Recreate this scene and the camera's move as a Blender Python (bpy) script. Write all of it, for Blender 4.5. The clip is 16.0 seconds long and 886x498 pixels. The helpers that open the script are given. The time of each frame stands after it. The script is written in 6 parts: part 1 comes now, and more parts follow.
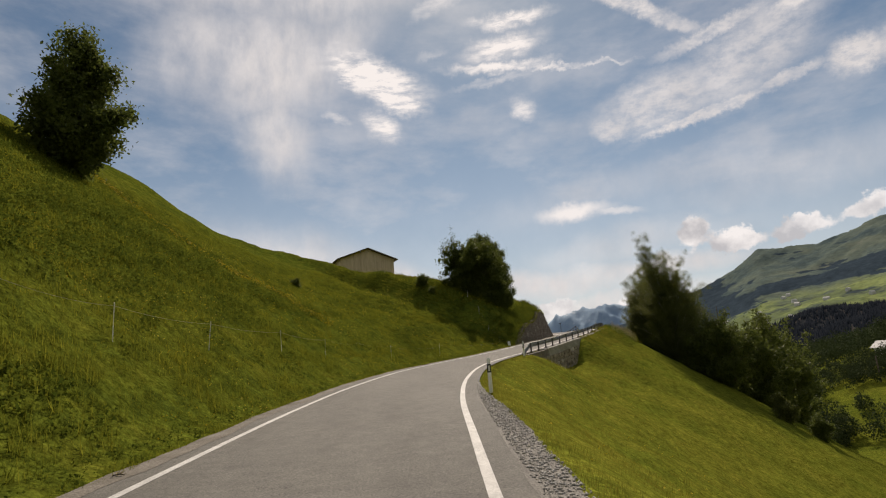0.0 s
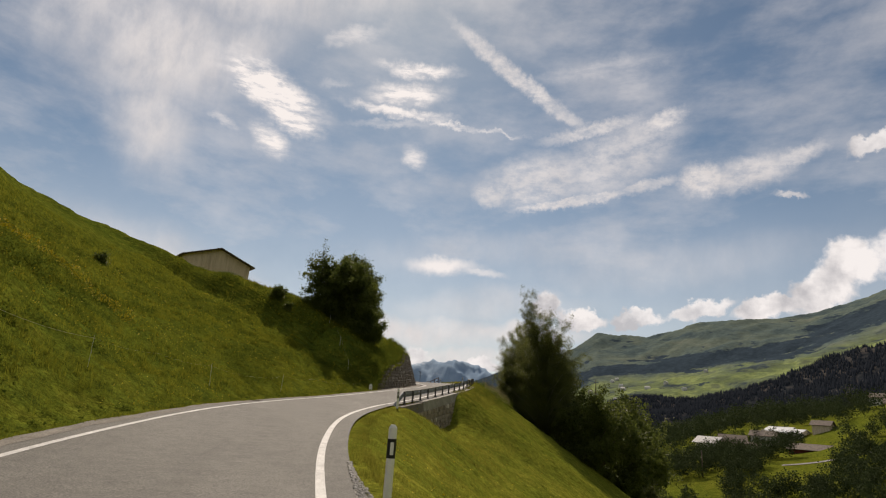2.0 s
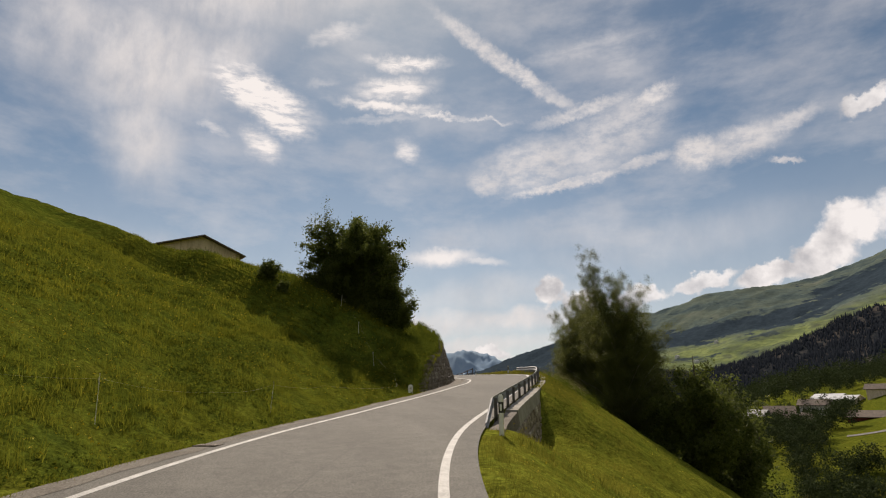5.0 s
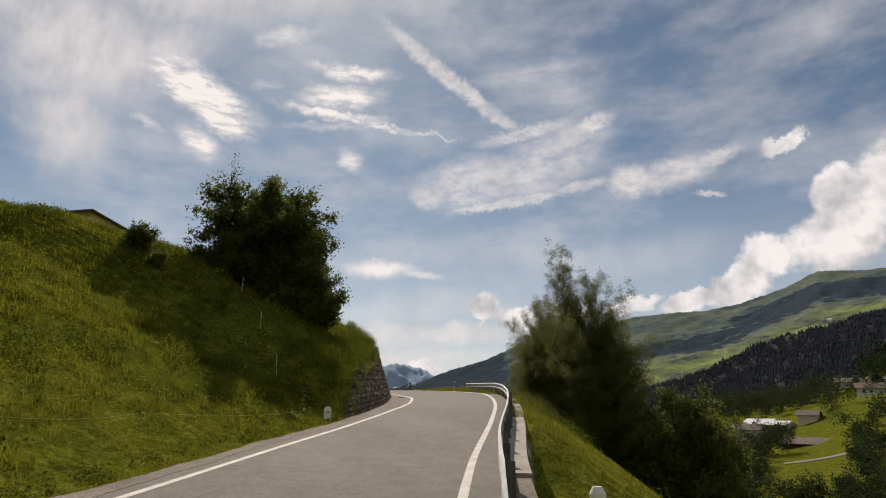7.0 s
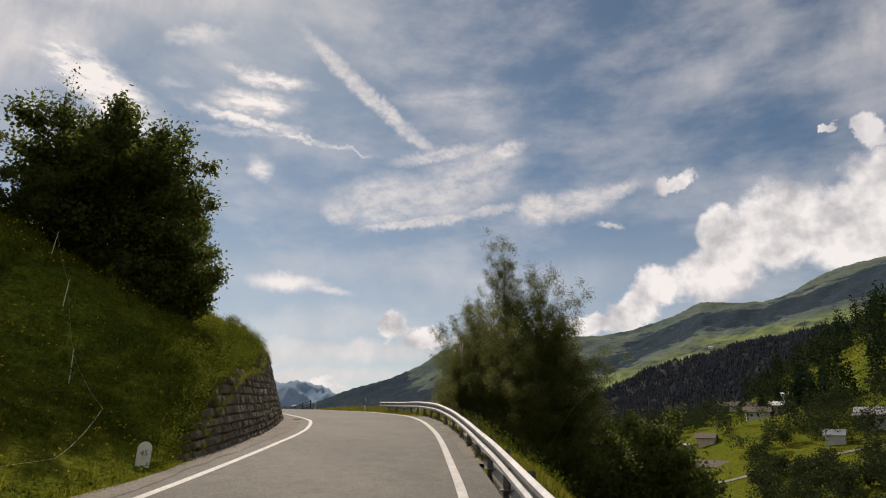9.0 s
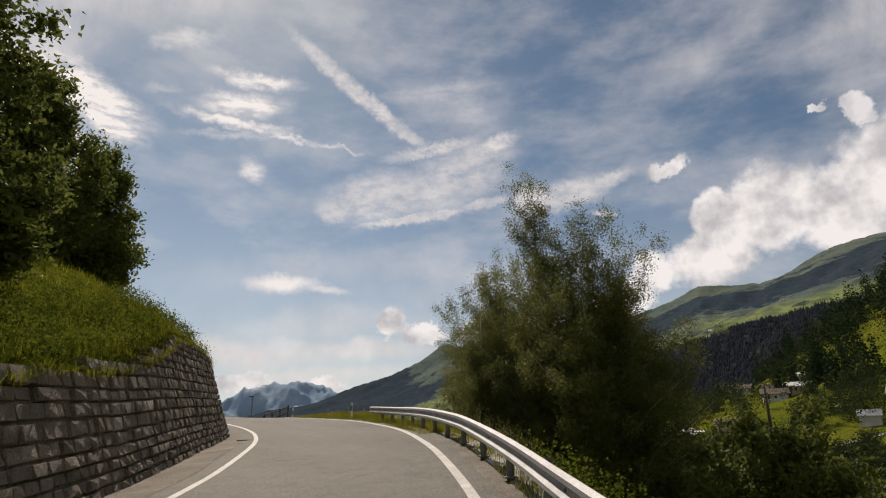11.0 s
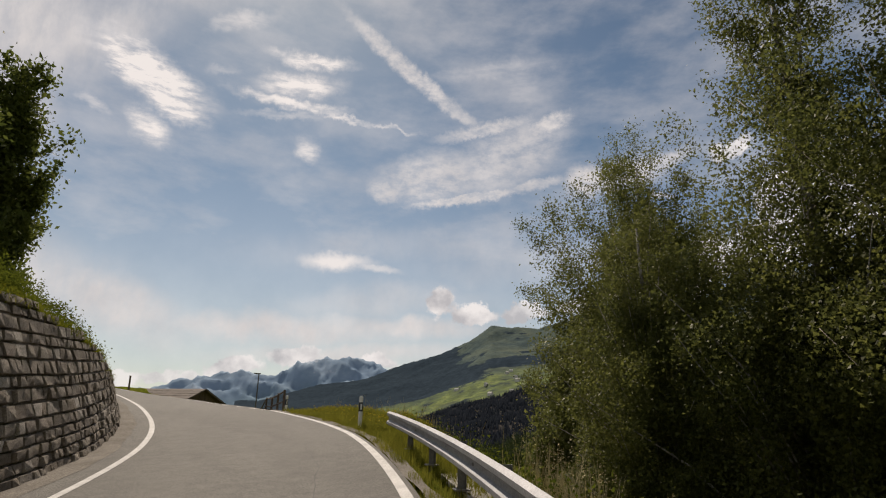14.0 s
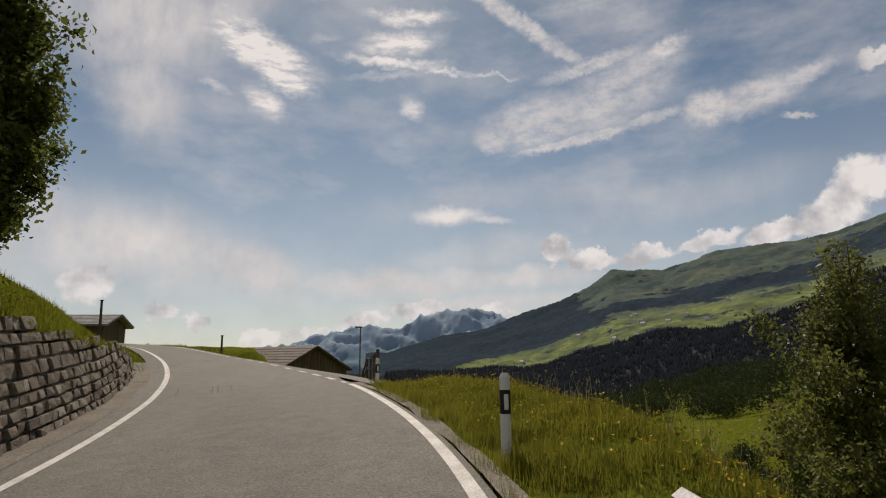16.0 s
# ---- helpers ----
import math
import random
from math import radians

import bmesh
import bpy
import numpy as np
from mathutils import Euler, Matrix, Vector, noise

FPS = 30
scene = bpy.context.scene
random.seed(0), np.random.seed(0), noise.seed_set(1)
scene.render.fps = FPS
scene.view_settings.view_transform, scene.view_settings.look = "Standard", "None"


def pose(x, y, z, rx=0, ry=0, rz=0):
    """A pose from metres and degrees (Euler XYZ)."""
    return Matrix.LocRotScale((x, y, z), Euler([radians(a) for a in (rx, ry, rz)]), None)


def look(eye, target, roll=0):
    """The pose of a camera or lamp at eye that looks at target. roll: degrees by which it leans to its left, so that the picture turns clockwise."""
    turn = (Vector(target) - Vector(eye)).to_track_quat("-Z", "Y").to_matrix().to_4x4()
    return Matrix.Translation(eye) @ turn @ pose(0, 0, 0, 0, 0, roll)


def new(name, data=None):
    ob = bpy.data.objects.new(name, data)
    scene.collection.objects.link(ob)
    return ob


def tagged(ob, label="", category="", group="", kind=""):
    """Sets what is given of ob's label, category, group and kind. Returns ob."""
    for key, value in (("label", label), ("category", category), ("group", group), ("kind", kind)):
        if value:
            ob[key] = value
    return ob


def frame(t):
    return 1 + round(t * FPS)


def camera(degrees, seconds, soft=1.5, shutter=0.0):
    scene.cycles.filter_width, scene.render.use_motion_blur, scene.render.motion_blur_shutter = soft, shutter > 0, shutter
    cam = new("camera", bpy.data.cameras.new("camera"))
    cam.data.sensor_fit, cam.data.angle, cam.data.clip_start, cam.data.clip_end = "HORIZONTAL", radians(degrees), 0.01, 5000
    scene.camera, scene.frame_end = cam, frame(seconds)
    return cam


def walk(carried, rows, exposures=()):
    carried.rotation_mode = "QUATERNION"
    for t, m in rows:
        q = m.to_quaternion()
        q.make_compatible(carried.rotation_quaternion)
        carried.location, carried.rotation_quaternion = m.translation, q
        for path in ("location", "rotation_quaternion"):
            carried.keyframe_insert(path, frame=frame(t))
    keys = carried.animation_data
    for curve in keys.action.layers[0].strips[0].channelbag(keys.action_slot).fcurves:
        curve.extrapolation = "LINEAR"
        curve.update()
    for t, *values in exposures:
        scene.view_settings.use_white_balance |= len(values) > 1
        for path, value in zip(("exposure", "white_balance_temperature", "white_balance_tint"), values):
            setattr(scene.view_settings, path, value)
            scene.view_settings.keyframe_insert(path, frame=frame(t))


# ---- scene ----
EXPOSURE, KELVIN, TINT = -0.02, 7500, 16
cam = camera(74.9, 16.0, soft=1.15)

# seconds, eye, target, roll
PATH = [
    (0, (0.000, 0.000, 0.000), (0.127, 9.783, 2.066), -4.38),
    (0.5, (-0.228, 2.722, 0.123), (-0.113, 12.508, 2.179), -3.51),
    (1, (-0.290, 5.190, 0.251), (0.184, 14.873, 2.706), -1.75),
    (1.5, (-0.220, 7.685, 0.389), (1.004, 17.245, 3.056), 0.10),
    (2, (-0.172, 10.153, 0.504), (2.165, 19.483, 3.239), 3.99),
    (2.5, (-0.180, 12.653, 0.653), (2.466, 21.885, 3.441), 0.48),
    (3, (-0.200, 15.130, 0.743), (1.784, 24.528, 3.525), 0.19),
    (5.5, (0.843, 28.210, 1.534), (3.295, 37.557, 4.107), -0.68),
    (6, (1.408, 30.971, 1.722), (4.051, 40.264, 4.303), -0.26),
    (6.5, (2.056, 33.505, 1.883), (5.215, 42.611, 4.546), 2.14),
    (7, (2.812, 35.835, 2.022), (6.153, 44.828, 4.845), 1.06),
    (7.5, (3.506, 38.145, 2.148), (7.034, 47.018, 5.117), 1.42),
    (8, (4.142, 40.353, 2.296), (7.739, 49.192, 5.286), -1.44),
    (8.5, (4.955, 42.543, 2.440), (8.975, 51.191, 5.448), -0.24),
    (9, (5.559, 44.373, 2.507), (10.250, 52.623, 5.657), 1.29),
    (11.5, (11.864, 56.697, 3.777), (16.609, 64.948, 6.843), -1.35),
    (12, (13.046, 59.158, 4.001), (17.694, 67.461, 7.077), -1.22),
    (12.5, (14.142, 61.345, 4.240), (18.534, 69.806, 7.261), -1.64),
    (13, (15.168, 63.549, 4.479), (19.517, 72.099, 7.303), 0.55),
    (13.5, (16.239, 65.863, 4.670), (20.487, 74.494, 7.399), 0.79),
    (14, (17.278, 68.360, 4.883), (21.316, 77.087, 7.628), 1.21),
    (14.5, (18.187, 70.911, 5.070), (21.954, 79.761, 7.807), 2.79),
    (15, (19.124, 73.674, 5.241), (22.342, 82.745, 7.954), 1.37),
    (15.5, (19.768, 76.261, 5.366), (22.358, 85.537, 8.059), -0.99),
    (16, (20.365, 79.018, 5.495), (22.649, 88.566, 7.395), -0.37),
]
walk(cam, [(t, look(eye, target, roll)) for t, eye, target, roll in PATH],
     exposures=[(0, EXPOSURE, KELVIN, TINT), (13.5, EXPOSURE - 0.08, KELVIN, TINT), (16, EXPOSURE - 0.25, KELVIN, TINT)])

# ---- world, sun ----
SUN_AZ, SUN_EL = 7.0, 43.0      # degrees clockwise from +y, above the horizon
sun = new("sun", bpy.data.lights.new("sun", "SUN"))
sun.data.energy, sun.data.angle, sun.data.color = 4.4, radians(0.55), (1.0, 0.95, 0.87)
sdir = Vector((math.sin(radians(SUN_AZ)) * math.cos(radians(SUN_EL)), math.cos(radians(SUN_AZ)) * math.cos(radians(SUN_EL)), math.sin(radians(SUN_EL))))
sun.matrix_world = look(sdir * 60 + Vector((15, 70, 0)), Vector((15, 70, 0)))

# clouds: azimuth, elevation, half width and half height in degrees, turn in degrees, density
SOFT = [   # thick veil and banks
    (-15.5, 29.5, 9.5, 6.0, 12, 0.95), (-15.6, 23.5, 4.4, 5.4, 14, 0.85), (-21.5, 30.5, 7.5, 5.0, 20, 0.7), (-9.5, 31.5, 8.0, 4.0, 30, 0.7), (-7.0, 37.5, 15.0, 5.0, 22, 0.85), (-22.0, 38.0, 14.0, 6.0, 0, 0.9),
    (4.0, 38.6, 8.0, 2.6, 15, 0.6), (-4.0, 47.0, 26.0, 7.0, 0, 0.85), (16.0, 47.0, 20.0, 5.0, 0, 0.35),
    (-15.5, 10.4, 13.0, 4.8, -8, 1.0), (-31.0, 9.5, 13.0, 5.0, 0, 0.9), (-5.5, 8.6, 9.0, 3.2, -16, 1.0), (9.0, 7.4, 17.0, 1.9, 1, 0.95), (22.0, 7.8, 9.0, 1.2, 2, 0.9),
    (16.0, 5.2, 14.0, 1.2, 3, 0.85), (19.0, 10.5, 12.0, 2.0, 6, 0.4), (36.0, 15.0, 16.0, 2.5, 4, 0.3), (20.0, 16.0, 18.0, 2.4, 5, 0.28), (72.0, 31.0, 6.0, 4.5, 40, 0.55), (60.0, 33.0, 12.0, 2.0, 12, 0.25),
    # unseen clouds beside and behind the view, added as fill light
    (125.0, 34.0, 46.0, 26.0, 0, 0.65), (-118.0, 34.0, 58.0, 26.0, 0, 0.65), (178.0, 36.0, 36.0, 28.0, 0, 0.65), (-178.0, 36.0, 36.0, 28.0, 0, 0.65),
]
CIRRUS = [  # streaky ice cloud
    (-5.4, 28.6, 6.6, 2.0, -16, 1.25), (-3.4, 26.9, 4.2, 1.5, -20, 1.2), (-4.6, 24.2, 2.4, 1.6, -38, 0.95), (-9.4, 25.0, 2.0, 0.7, -25, 0.45), (-8.0, 30.6, 4.2, 1.2, -10, 0.7), (2.4, 35.0, 4.0, 1.0, 20, 0.5),
    (10.0, 32.8, 5.0, 0.85, 0, 1.0), (8.8, 30.4, 5.0, 1.25, 5, 1.0), (8.2, 28.7, 6.6, 0.55, -2, 0.85), (14.2, 28.0, 3.2, 0.35, -8, 0.85), (19.0, 27.4, 3.4, 0.25, -8, 0.5), (7.5, 27.6, 5.0, 0.5, 6, 0.4), (10.3, 24.6, 1.6, 1.2, -38, 0.7),
    (1.0, 30.5, 1.8, 0.5, 10, 0.3), (30.0, 33.0, 9.0, 0.9, 4, 0.25), (33.0, 31.5, 2.0, 2.4, 50, 0.22),
]
FLOSS = [   # mottled sheet and the old contrail
    (20.2, 33.1, 9.6, 0.95, -32, 0.95), (25.5, 29.6, 4.0, 0.8, -32, 0.7), (23.5, 22.8, 7.0, 3.0, 8, 0.78), (31.5, 24.8, 8.0, 3.6, 22, 0.68), (27.0, 20.9, 7.6, 0.65, 8, 0.95), (18.6, 21.4, 2.2, 1.4, -10, 0.8),
    (29.5, 27.6, 6.5, 0.8, 10, 0.8), (36.0, 27.8, 3.2, 1.1, 16, 0.9), (34.5, 22.2, 3.6, 0.6, 8, 0.75), (39.6, 22.3, 2.6, 1.7, 0, 1.15), (43.4, 22.4, 4.6, 1.7, 8, 0.85), (47.4, 23.3, 3.0, 0.9, 14, 0.75), (46.8, 20.2, 1.5, 0.35, -12, 0.8),
]
PUFF = [   # heaped cloud
    (44.5, 10.8, 3.4, 1.1, 15, 1.0), (48.0, 11.8, 3.2, 1.9, 22, 1.0), (50.6, 14.2, 2.4, 2.2, 20, 1.0), (56.0, 15.0, 4.4, 2.8, 10, 1.0), (57.0, 18.6, 2.6, 2.4, 20, 1.0),
    (61.5, 18.4, 4.8, 3.9, 12, 1.0), (67.0, 17.5, 5.0, 4.0, 10, 1.0), (71.0, 19.5, 5.0, 4.6, 20, 1.0), (80.0, 20.0, 8.0, 5.0, 10, 1.0),
    (53.2, 23.4, 2.1, 0.95, 20, 0.95), (66.5, 26.0, 0.9, 0.3, -5, 0.9), (69.4, 24.8, 1.3, 1.5, 20, 0.8),
    (24.6, 10.5, 1.6, 1.4, 0, 1.0), (28.0, 9.5, 2.6, 1.0, -10, 1.0), (33.0, 9.7, 2.8, 0.9, 4, 0.9), (38.5, 10.6, 3.2, 0.9, 10, 0.9),
    (5.4, 3.8, 2.8, 0.9, 12, 0.9), (11.0, 5.0, 2.6, 0.8, 4, 0.85), (18.0, 4.8, 2.6, 0.9, 0, 0.95), (0.0, 2.6, 3.0, 0.7, 8, 0.8),
    (-18.5, 6.6, 2.2, 1.7, 0, 0.9), (-12.6, 4.4, 1.6, 0.9, 0, 0.8), (-9.6, 3.8, 1.2, 0.9, 0, 0.8), (-4.0, 2.2, 2.0, 0.8, 0, 0.8),
]
LENS = [(14.0, 14.2, 4.6, 1.1, 2, 0.95), (18.0, 13.8, 3.0, 0.5, -3, 0.6)]


def build_world():
    w = bpy.data.worlds.new("sky")
    scene.world = w
    w.use_nodes = True
    nt = w.node_tree
    nt.nodes.clear()
    N, Lk = nt.nodes.new, nt.links.new

    def math_node(op, a, b=None, clamp=False):
        n = N("ShaderNodeMath")
        n.operation, n.use_clamp = op, clamp
        for k, v in enumerate((a, b)):
            if v is None:
                continue
            if isinstance(v, (int, float)):
                n.inputs[k].default_value = v
            else:
                Lk(v, n.inputs[k])
        return n.outputs[0]

    def span(v, lo, hi, a=0.0, b=1.0):
        n = N("ShaderNodeMapRange")
        n.interpolation_type = "SMOOTHSTEP"
        Lk(v, n.inputs[0])
        for k, q in zip((1, 2, 3, 4), (lo, hi, a, b)):
            n.inputs[k].default_value = q
        return n.outputs[0]

    out, bg = N("ShaderNodeOutputWorld"), N("ShaderNodeBackground")
    sky = N("ShaderNodeTexSky")
    sky.sky_type, sky.sun_disc = "NISHITA", False
    sky.sun_elevation, sky.sun_rotation = radians(SUN_EL), radians(SUN_AZ)
    sky.air_density, sky.dust_density, sky.ozone_density, sky.altitude = 1.0, 0.7, 1.0, 1200
    geo, sep = N("ShaderNodeTexCoord"), N("ShaderNodeSeparateXYZ")
    Lk(geo.outputs["Generated"], sep.inputs[0])
    az = math_node("MULTIPLY", math_node("ARCTAN2", sep.outputs[0], sep.outputs[1]), 57.2958)
    el = math_node("MULTIPLY", math_node("ARCSINE", sep.outputs[2]), 57.2958)
    comb = N("ShaderNodeCombineXYZ")
    Lk(az, comb.inputs[0]), Lk(el, comb.inputs[1])
    place = comb.outputs[0]

    def field(scale, detail, rough, stretch=(1, 1, 1), turn=0.0):
        mp, n = N("ShaderNodeMapping"), N("ShaderNodeTexNoise")
        mp.inputs["Scale"].default_value, mp.inputs["Rotation"].default_value = stretch, (0, 0, radians(turn))
        n.inputs["Scale"].default_value, n.inputs["Detail"].default_value, n.inputs["Roughness"].default_value = scale, detail, rough
        Lk(place, mp.inputs[0]), Lk(mp.outputs[0], n.inputs["Vector"])
        return n

    def warped(n, amount):
        a, b, c = N("ShaderNodeVectorMath"), N("ShaderNodeVectorMath"), N("ShaderNodeVectorMath")
        a.operation, b.operation, c.operation = "SUBTRACT", "SCALE", "ADD"
        Lk(n.outputs["Color"], a.inputs[0])
        a.inputs[1].default_value = (0.5, 0.5, 0.5)
        Lk(a.outputs[0], b.inputs[0])
        b.inputs["Scale"].default_value = amount
        Lk(place, c.inputs[0]), Lk(b.outputs[0], c.inputs[1])
        flat, lift = N("ShaderNodeVectorMath"), N("ShaderNodeVectorMath")
        flat.operation, lift.operation = "MULTIPLY", "ADD"
        Lk(c.outputs[0], flat.inputs[0])
        flat.inputs[1].default_value, lift.inputs[1].default_value = (1, 1, 0), (0, 0, 1)
        Lk(flat.outputs[0], lift.inputs[0])
        return lift.outputs[0]

    def along_axis(vec, weights):
        n = N("ShaderNodeVectorMath")
        n.operation = "DOT_PRODUCT"
        Lk(vec, n.inputs[0])
        n.inputs[1].default_value = weights
        return n.outputs["Value"]

    def blobs(vec, rows, inner, outer):
        """Soft ellipses; the third component of vec is 1 and carries the offsets."""
        total = None
        for a, e, wd, ht, turn, dens in rows:
            co, si = math.cos(radians(turn)), math.sin(radians(turn))
            u = along_axis(vec, (co / wd, si / wd, -(co * a + si * e) / wd))
            v = along_axis(vec, (-si / ht, co / ht, (si * a - co * e) / ht))
            r2 = math_node("ADD", math_node("MULTIPLY", u, u), math_node("MULTIPLY", v, v))
            m = span(math_node("SQRT", r2), inner, outer, dens, 0.0)
            total = m if total is None else math_node("MAXIMUM", total, m)
        return total

    n_wide, n_mid, n_fine, n_crisp = field(0.16, 6, 0.6), field(0.45, 7, 0.62), field(0.55, 9, 0.6), field(1.3, 8, 0.65)
    streak = field(1.0, 6, 0.62, (0.4, 1.5, 1), -24)
    fall = field(0.42, 8, 0.64, (1.15, 0.6, 1), -38)
    soft = blobs(warped(n_wide, 4.5), SOFT, 0.1, 1.25)
    soft = math_node("MULTIPLY", soft, span(fall.outputs["Fac"], 0.25, 0.72, 0.66, 1.1))
    cir = blobs(warped(n_mid, 2.4), CIRRUS, 0.2, 1.25)
    cir = math_node("MULTIPLY", cir, span(streak.outputs["Fac"], 0.3, 0.64, 0.45, 1.2))
    floss = blobs(warped(n_crisp, 1.3), FLOSS, 0.35, 1.15)
    comb_out = field(0.75, 9, 0.68, (0.7, 1.35, 1), 14)
    floss = math_node("MULTIPLY", floss, span(comb_out.outputs["Fac"], 0.3, 0.66, 0.45, 1.12))
    lens = blobs(warped(n_mid, 1.8), LENS, 0.2, 1.2)
    puff = blobs(warped(n_fine, 3.0), PUFF, 0.7, 1.08)
    veil = math_node("MULTIPLY", span(field(0.12, 6, 0.6, (0.6, 1.4, 1), 15).outputs["Fac"], 0.34, 0.75), 0.42)
    # pale low sky, plus an unseen overhead veil added as fill light
    haze_and_fill = math_node("MAXIMUM", span(el, -2.0, 26.0, 0.55, 0.0), span(el, 50.0, 66.0, 0.0, 0.3))
    cloud = math_node("MAXIMUM", math_node("MAXIMUM", soft, cir), math_node("MAXIMUM", floss, lens), True)
    thin = math_node("MAXIMUM", veil, haze_and_fill)
    alpha = math_node("SUBTRACT", 1.0, math_node("MULTIPLY", math_node("SUBTRACT", 1.0, math_node("MULTIPLY", cloud, 0.94)), math_node("SUBTRACT", 1.0, thin)), True)
    shade = ramp(nt, n_wide.outputs["Fac"], [(0.3, (6.0, 6.35, 6.95)), (0.7, (7.9, 8.2, 8.7))])
    shade = mixc(nt, math_node("MULTIPLY", math_node("MAXIMUM", cir, lens), 1.0, True), shade, (9.0, 9.25, 9.7))
    first = mixc(nt, alpha, mixc(nt, 1.0, sky.outputs[0], (0.60, 0.72, 0.73), "MULTIPLY"), shade)
    lit = ramp(nt, field(0.3, 6, 0.55).outputs["Fac"], [(0.36, (4.9, 5.3, 6.0)), (0.58, (8.5, 8.95, 9.6))])
    both = mixc(nt, math_node("MULTIPLY", puff, 1.0, True), first, lit)
    bg.inputs["Strength"].default_value = 0.1
    Lk(both, bg.inputs[0])
    Lk(bg.outputs[0], out.inputs[0])


# ---- materials ----
def mat(name, rough=0.8, metal=0.0, spec=0.3):
    m = bpy.data.materials.new(name)
    m.use_nodes = True
    b = m.node_tree.nodes["Principled BSDF"]
    b.inputs["Roughness"].default_value, b.inputs["Metallic"].default_value = rough, metal
    b.inputs["Specular IOR Level"].default_value = spec
    return m, m.node_tree, b


def ramp(nt, src, stops):
    r = nt.nodes.new("ShaderNodeValToRGB")
    while len(r.color_ramp.elements) < len(stops):
        r.color_ramp.elements.new(0.5)
    for el, (p, c) in zip(r.color_ramp.elements, stops):
        el.position, el.color = p, (*c, 1)
    nt.links.new(src, r.inputs[0])
    return r.outputs[0]


def noise_tex(nt, scale, detail=4, rough=0.6, stretch=(1, 1, 1), coord="Object"):
    t, mp, n = nt.nodes.new("ShaderNodeTexCoord"), nt.nodes.new("ShaderNodeMapping"), nt.nodes.new("ShaderNodeTexNoise")
    mp.inputs["Scale"].default_value = stretch
    n.inputs["Scale"].default_value, n.inputs["Detail"].default_value, n.inputs["Roughness"].default_value = scale, detail, rough
    nt.links.new(t.outputs[coord], mp.inputs[0])
    nt.links.new(mp.outputs[0], n.inputs["Vector"])
    return n.outputs["Fac"]


def mixc(nt, fac, a, b, mode="MIX"):
    m = nt.nodes.new("ShaderNodeMix")
    m.data_type, m.blend_type = "RGBA", mode
    for sock, val in ((m.inputs[0], fac), (m.inputs[6], a), (m.inputs[7], b)):
        if isinstance(val, (int, float)):
            sock.default_value = val
        elif isinstance(val, tuple):
            sock.default_value = (*val, 1)
        else:
            nt.links.new(val, sock)
    return m.outputs[2]


build_world()


def bump(nt, b, height, strength=0.4, dist=0.02):
    n = nt.nodes.new("ShaderNodeBump")
    n.inputs["Strength"].default_value, n.inputs["Distance"].default_value = strength, dist
    nt.links.new(height, n.inputs["Height"])
    nt.links.new(n.outputs[0], b.inputs["Normal"])


def two_tone(name, scale, c1, c2, fine=30, amount=0.35, rough=0.85, bumpd=0.01, metal=0.0, stretch=(1, 1, 1), spec=0.3):
    """A surface that varies at two scales, with a fine relief."""
    m, nt, b = mat(name, rough, metal, spec)
    big = ramp(nt, noise_tex(nt, scale, 5, 0.6, stretch), [(0.32, c1), (0.68, c2)])
    small = noise_tex(nt, fine, 3, 0.7)
    col = mixc(nt, amount, big, ramp(nt, small, [(0.3, (0.0, 0.0, 0.0)), (0.7, (1, 1, 1))]), "OVERLAY")
    nt.links.new(col, b.inputs["Base Color"])
    bump(nt, b, small, 0.5, bumpd)
    return m


def grass_material():
    """Long grass above the road, mown meadow below it."""
    m, nt, b = mat("meadow", 1.0, spec=0.0)
    cut = nt.nodes.new("ShaderNodeAttribute")
    cut.attribute_name = "mown"
    long_c = ramp(nt, noise_tex(nt, 0.06, 3, 0.5), [(0.35, (0.050, 0.078, 0.011)), (0.65, (0.092, 0.106, 0.015))])
    mown_c = ramp(nt, noise_tex(nt, 0.09, 3, 0.5), [(0.35, (0.086, 0.116, 0.017)), (0.65, (0.140, 0.150, 0.025))])
    mid_l = ramp(nt, noise_tex(nt, 0.7, 6, 0.7), [(0.36, (0.022, 0.036, 0.010)), (0.5, (0.065, 0.084, 0.014)), (0.7, (0.119, 0.120, 0.022))])
    mid_m = ramp(nt, noise_tex(nt, 0.5, 6, 0.7), [(0.36, (0.056, 0.080, 0.014)), (0.5, (0.108, 0.128, 0.020)), (0.7, (0.167, 0.165, 0.031))])
    col = mixc(nt, cut.outputs["Fac"], mixc(nt, 0.5, long_c, mid_l), mixc(nt, 0.5, mown_c, mid_m))
    fine = noise_tex(nt, 9.0, 4, 0.75)
    col = mixc(nt, 0.75, col, ramp(nt, fine, [(0.32, (0.1, 0.1, 0.1)), (0.68, (0.9, 0.9, 0.9))]), "OVERLAY")
    clod = noise_tex(nt, 2.4, 4, 0.7)
    col = mixc(nt, 0.5, col, ramp(nt, clod, [(0.34, (0.14, 0.14, 0.14)), (0.66, (0.86, 0.86, 0.86))]), "OVERLAY")
    col = mixc(nt, 1.0, col, (1.22, 1.12, 0.95), "MULTIPLY")
    nt.links.new(col, b.inputs["Base Color"])
    bump(nt, b, fine, 0.6, 0.06)
    return m


MEADOW = grass_material()


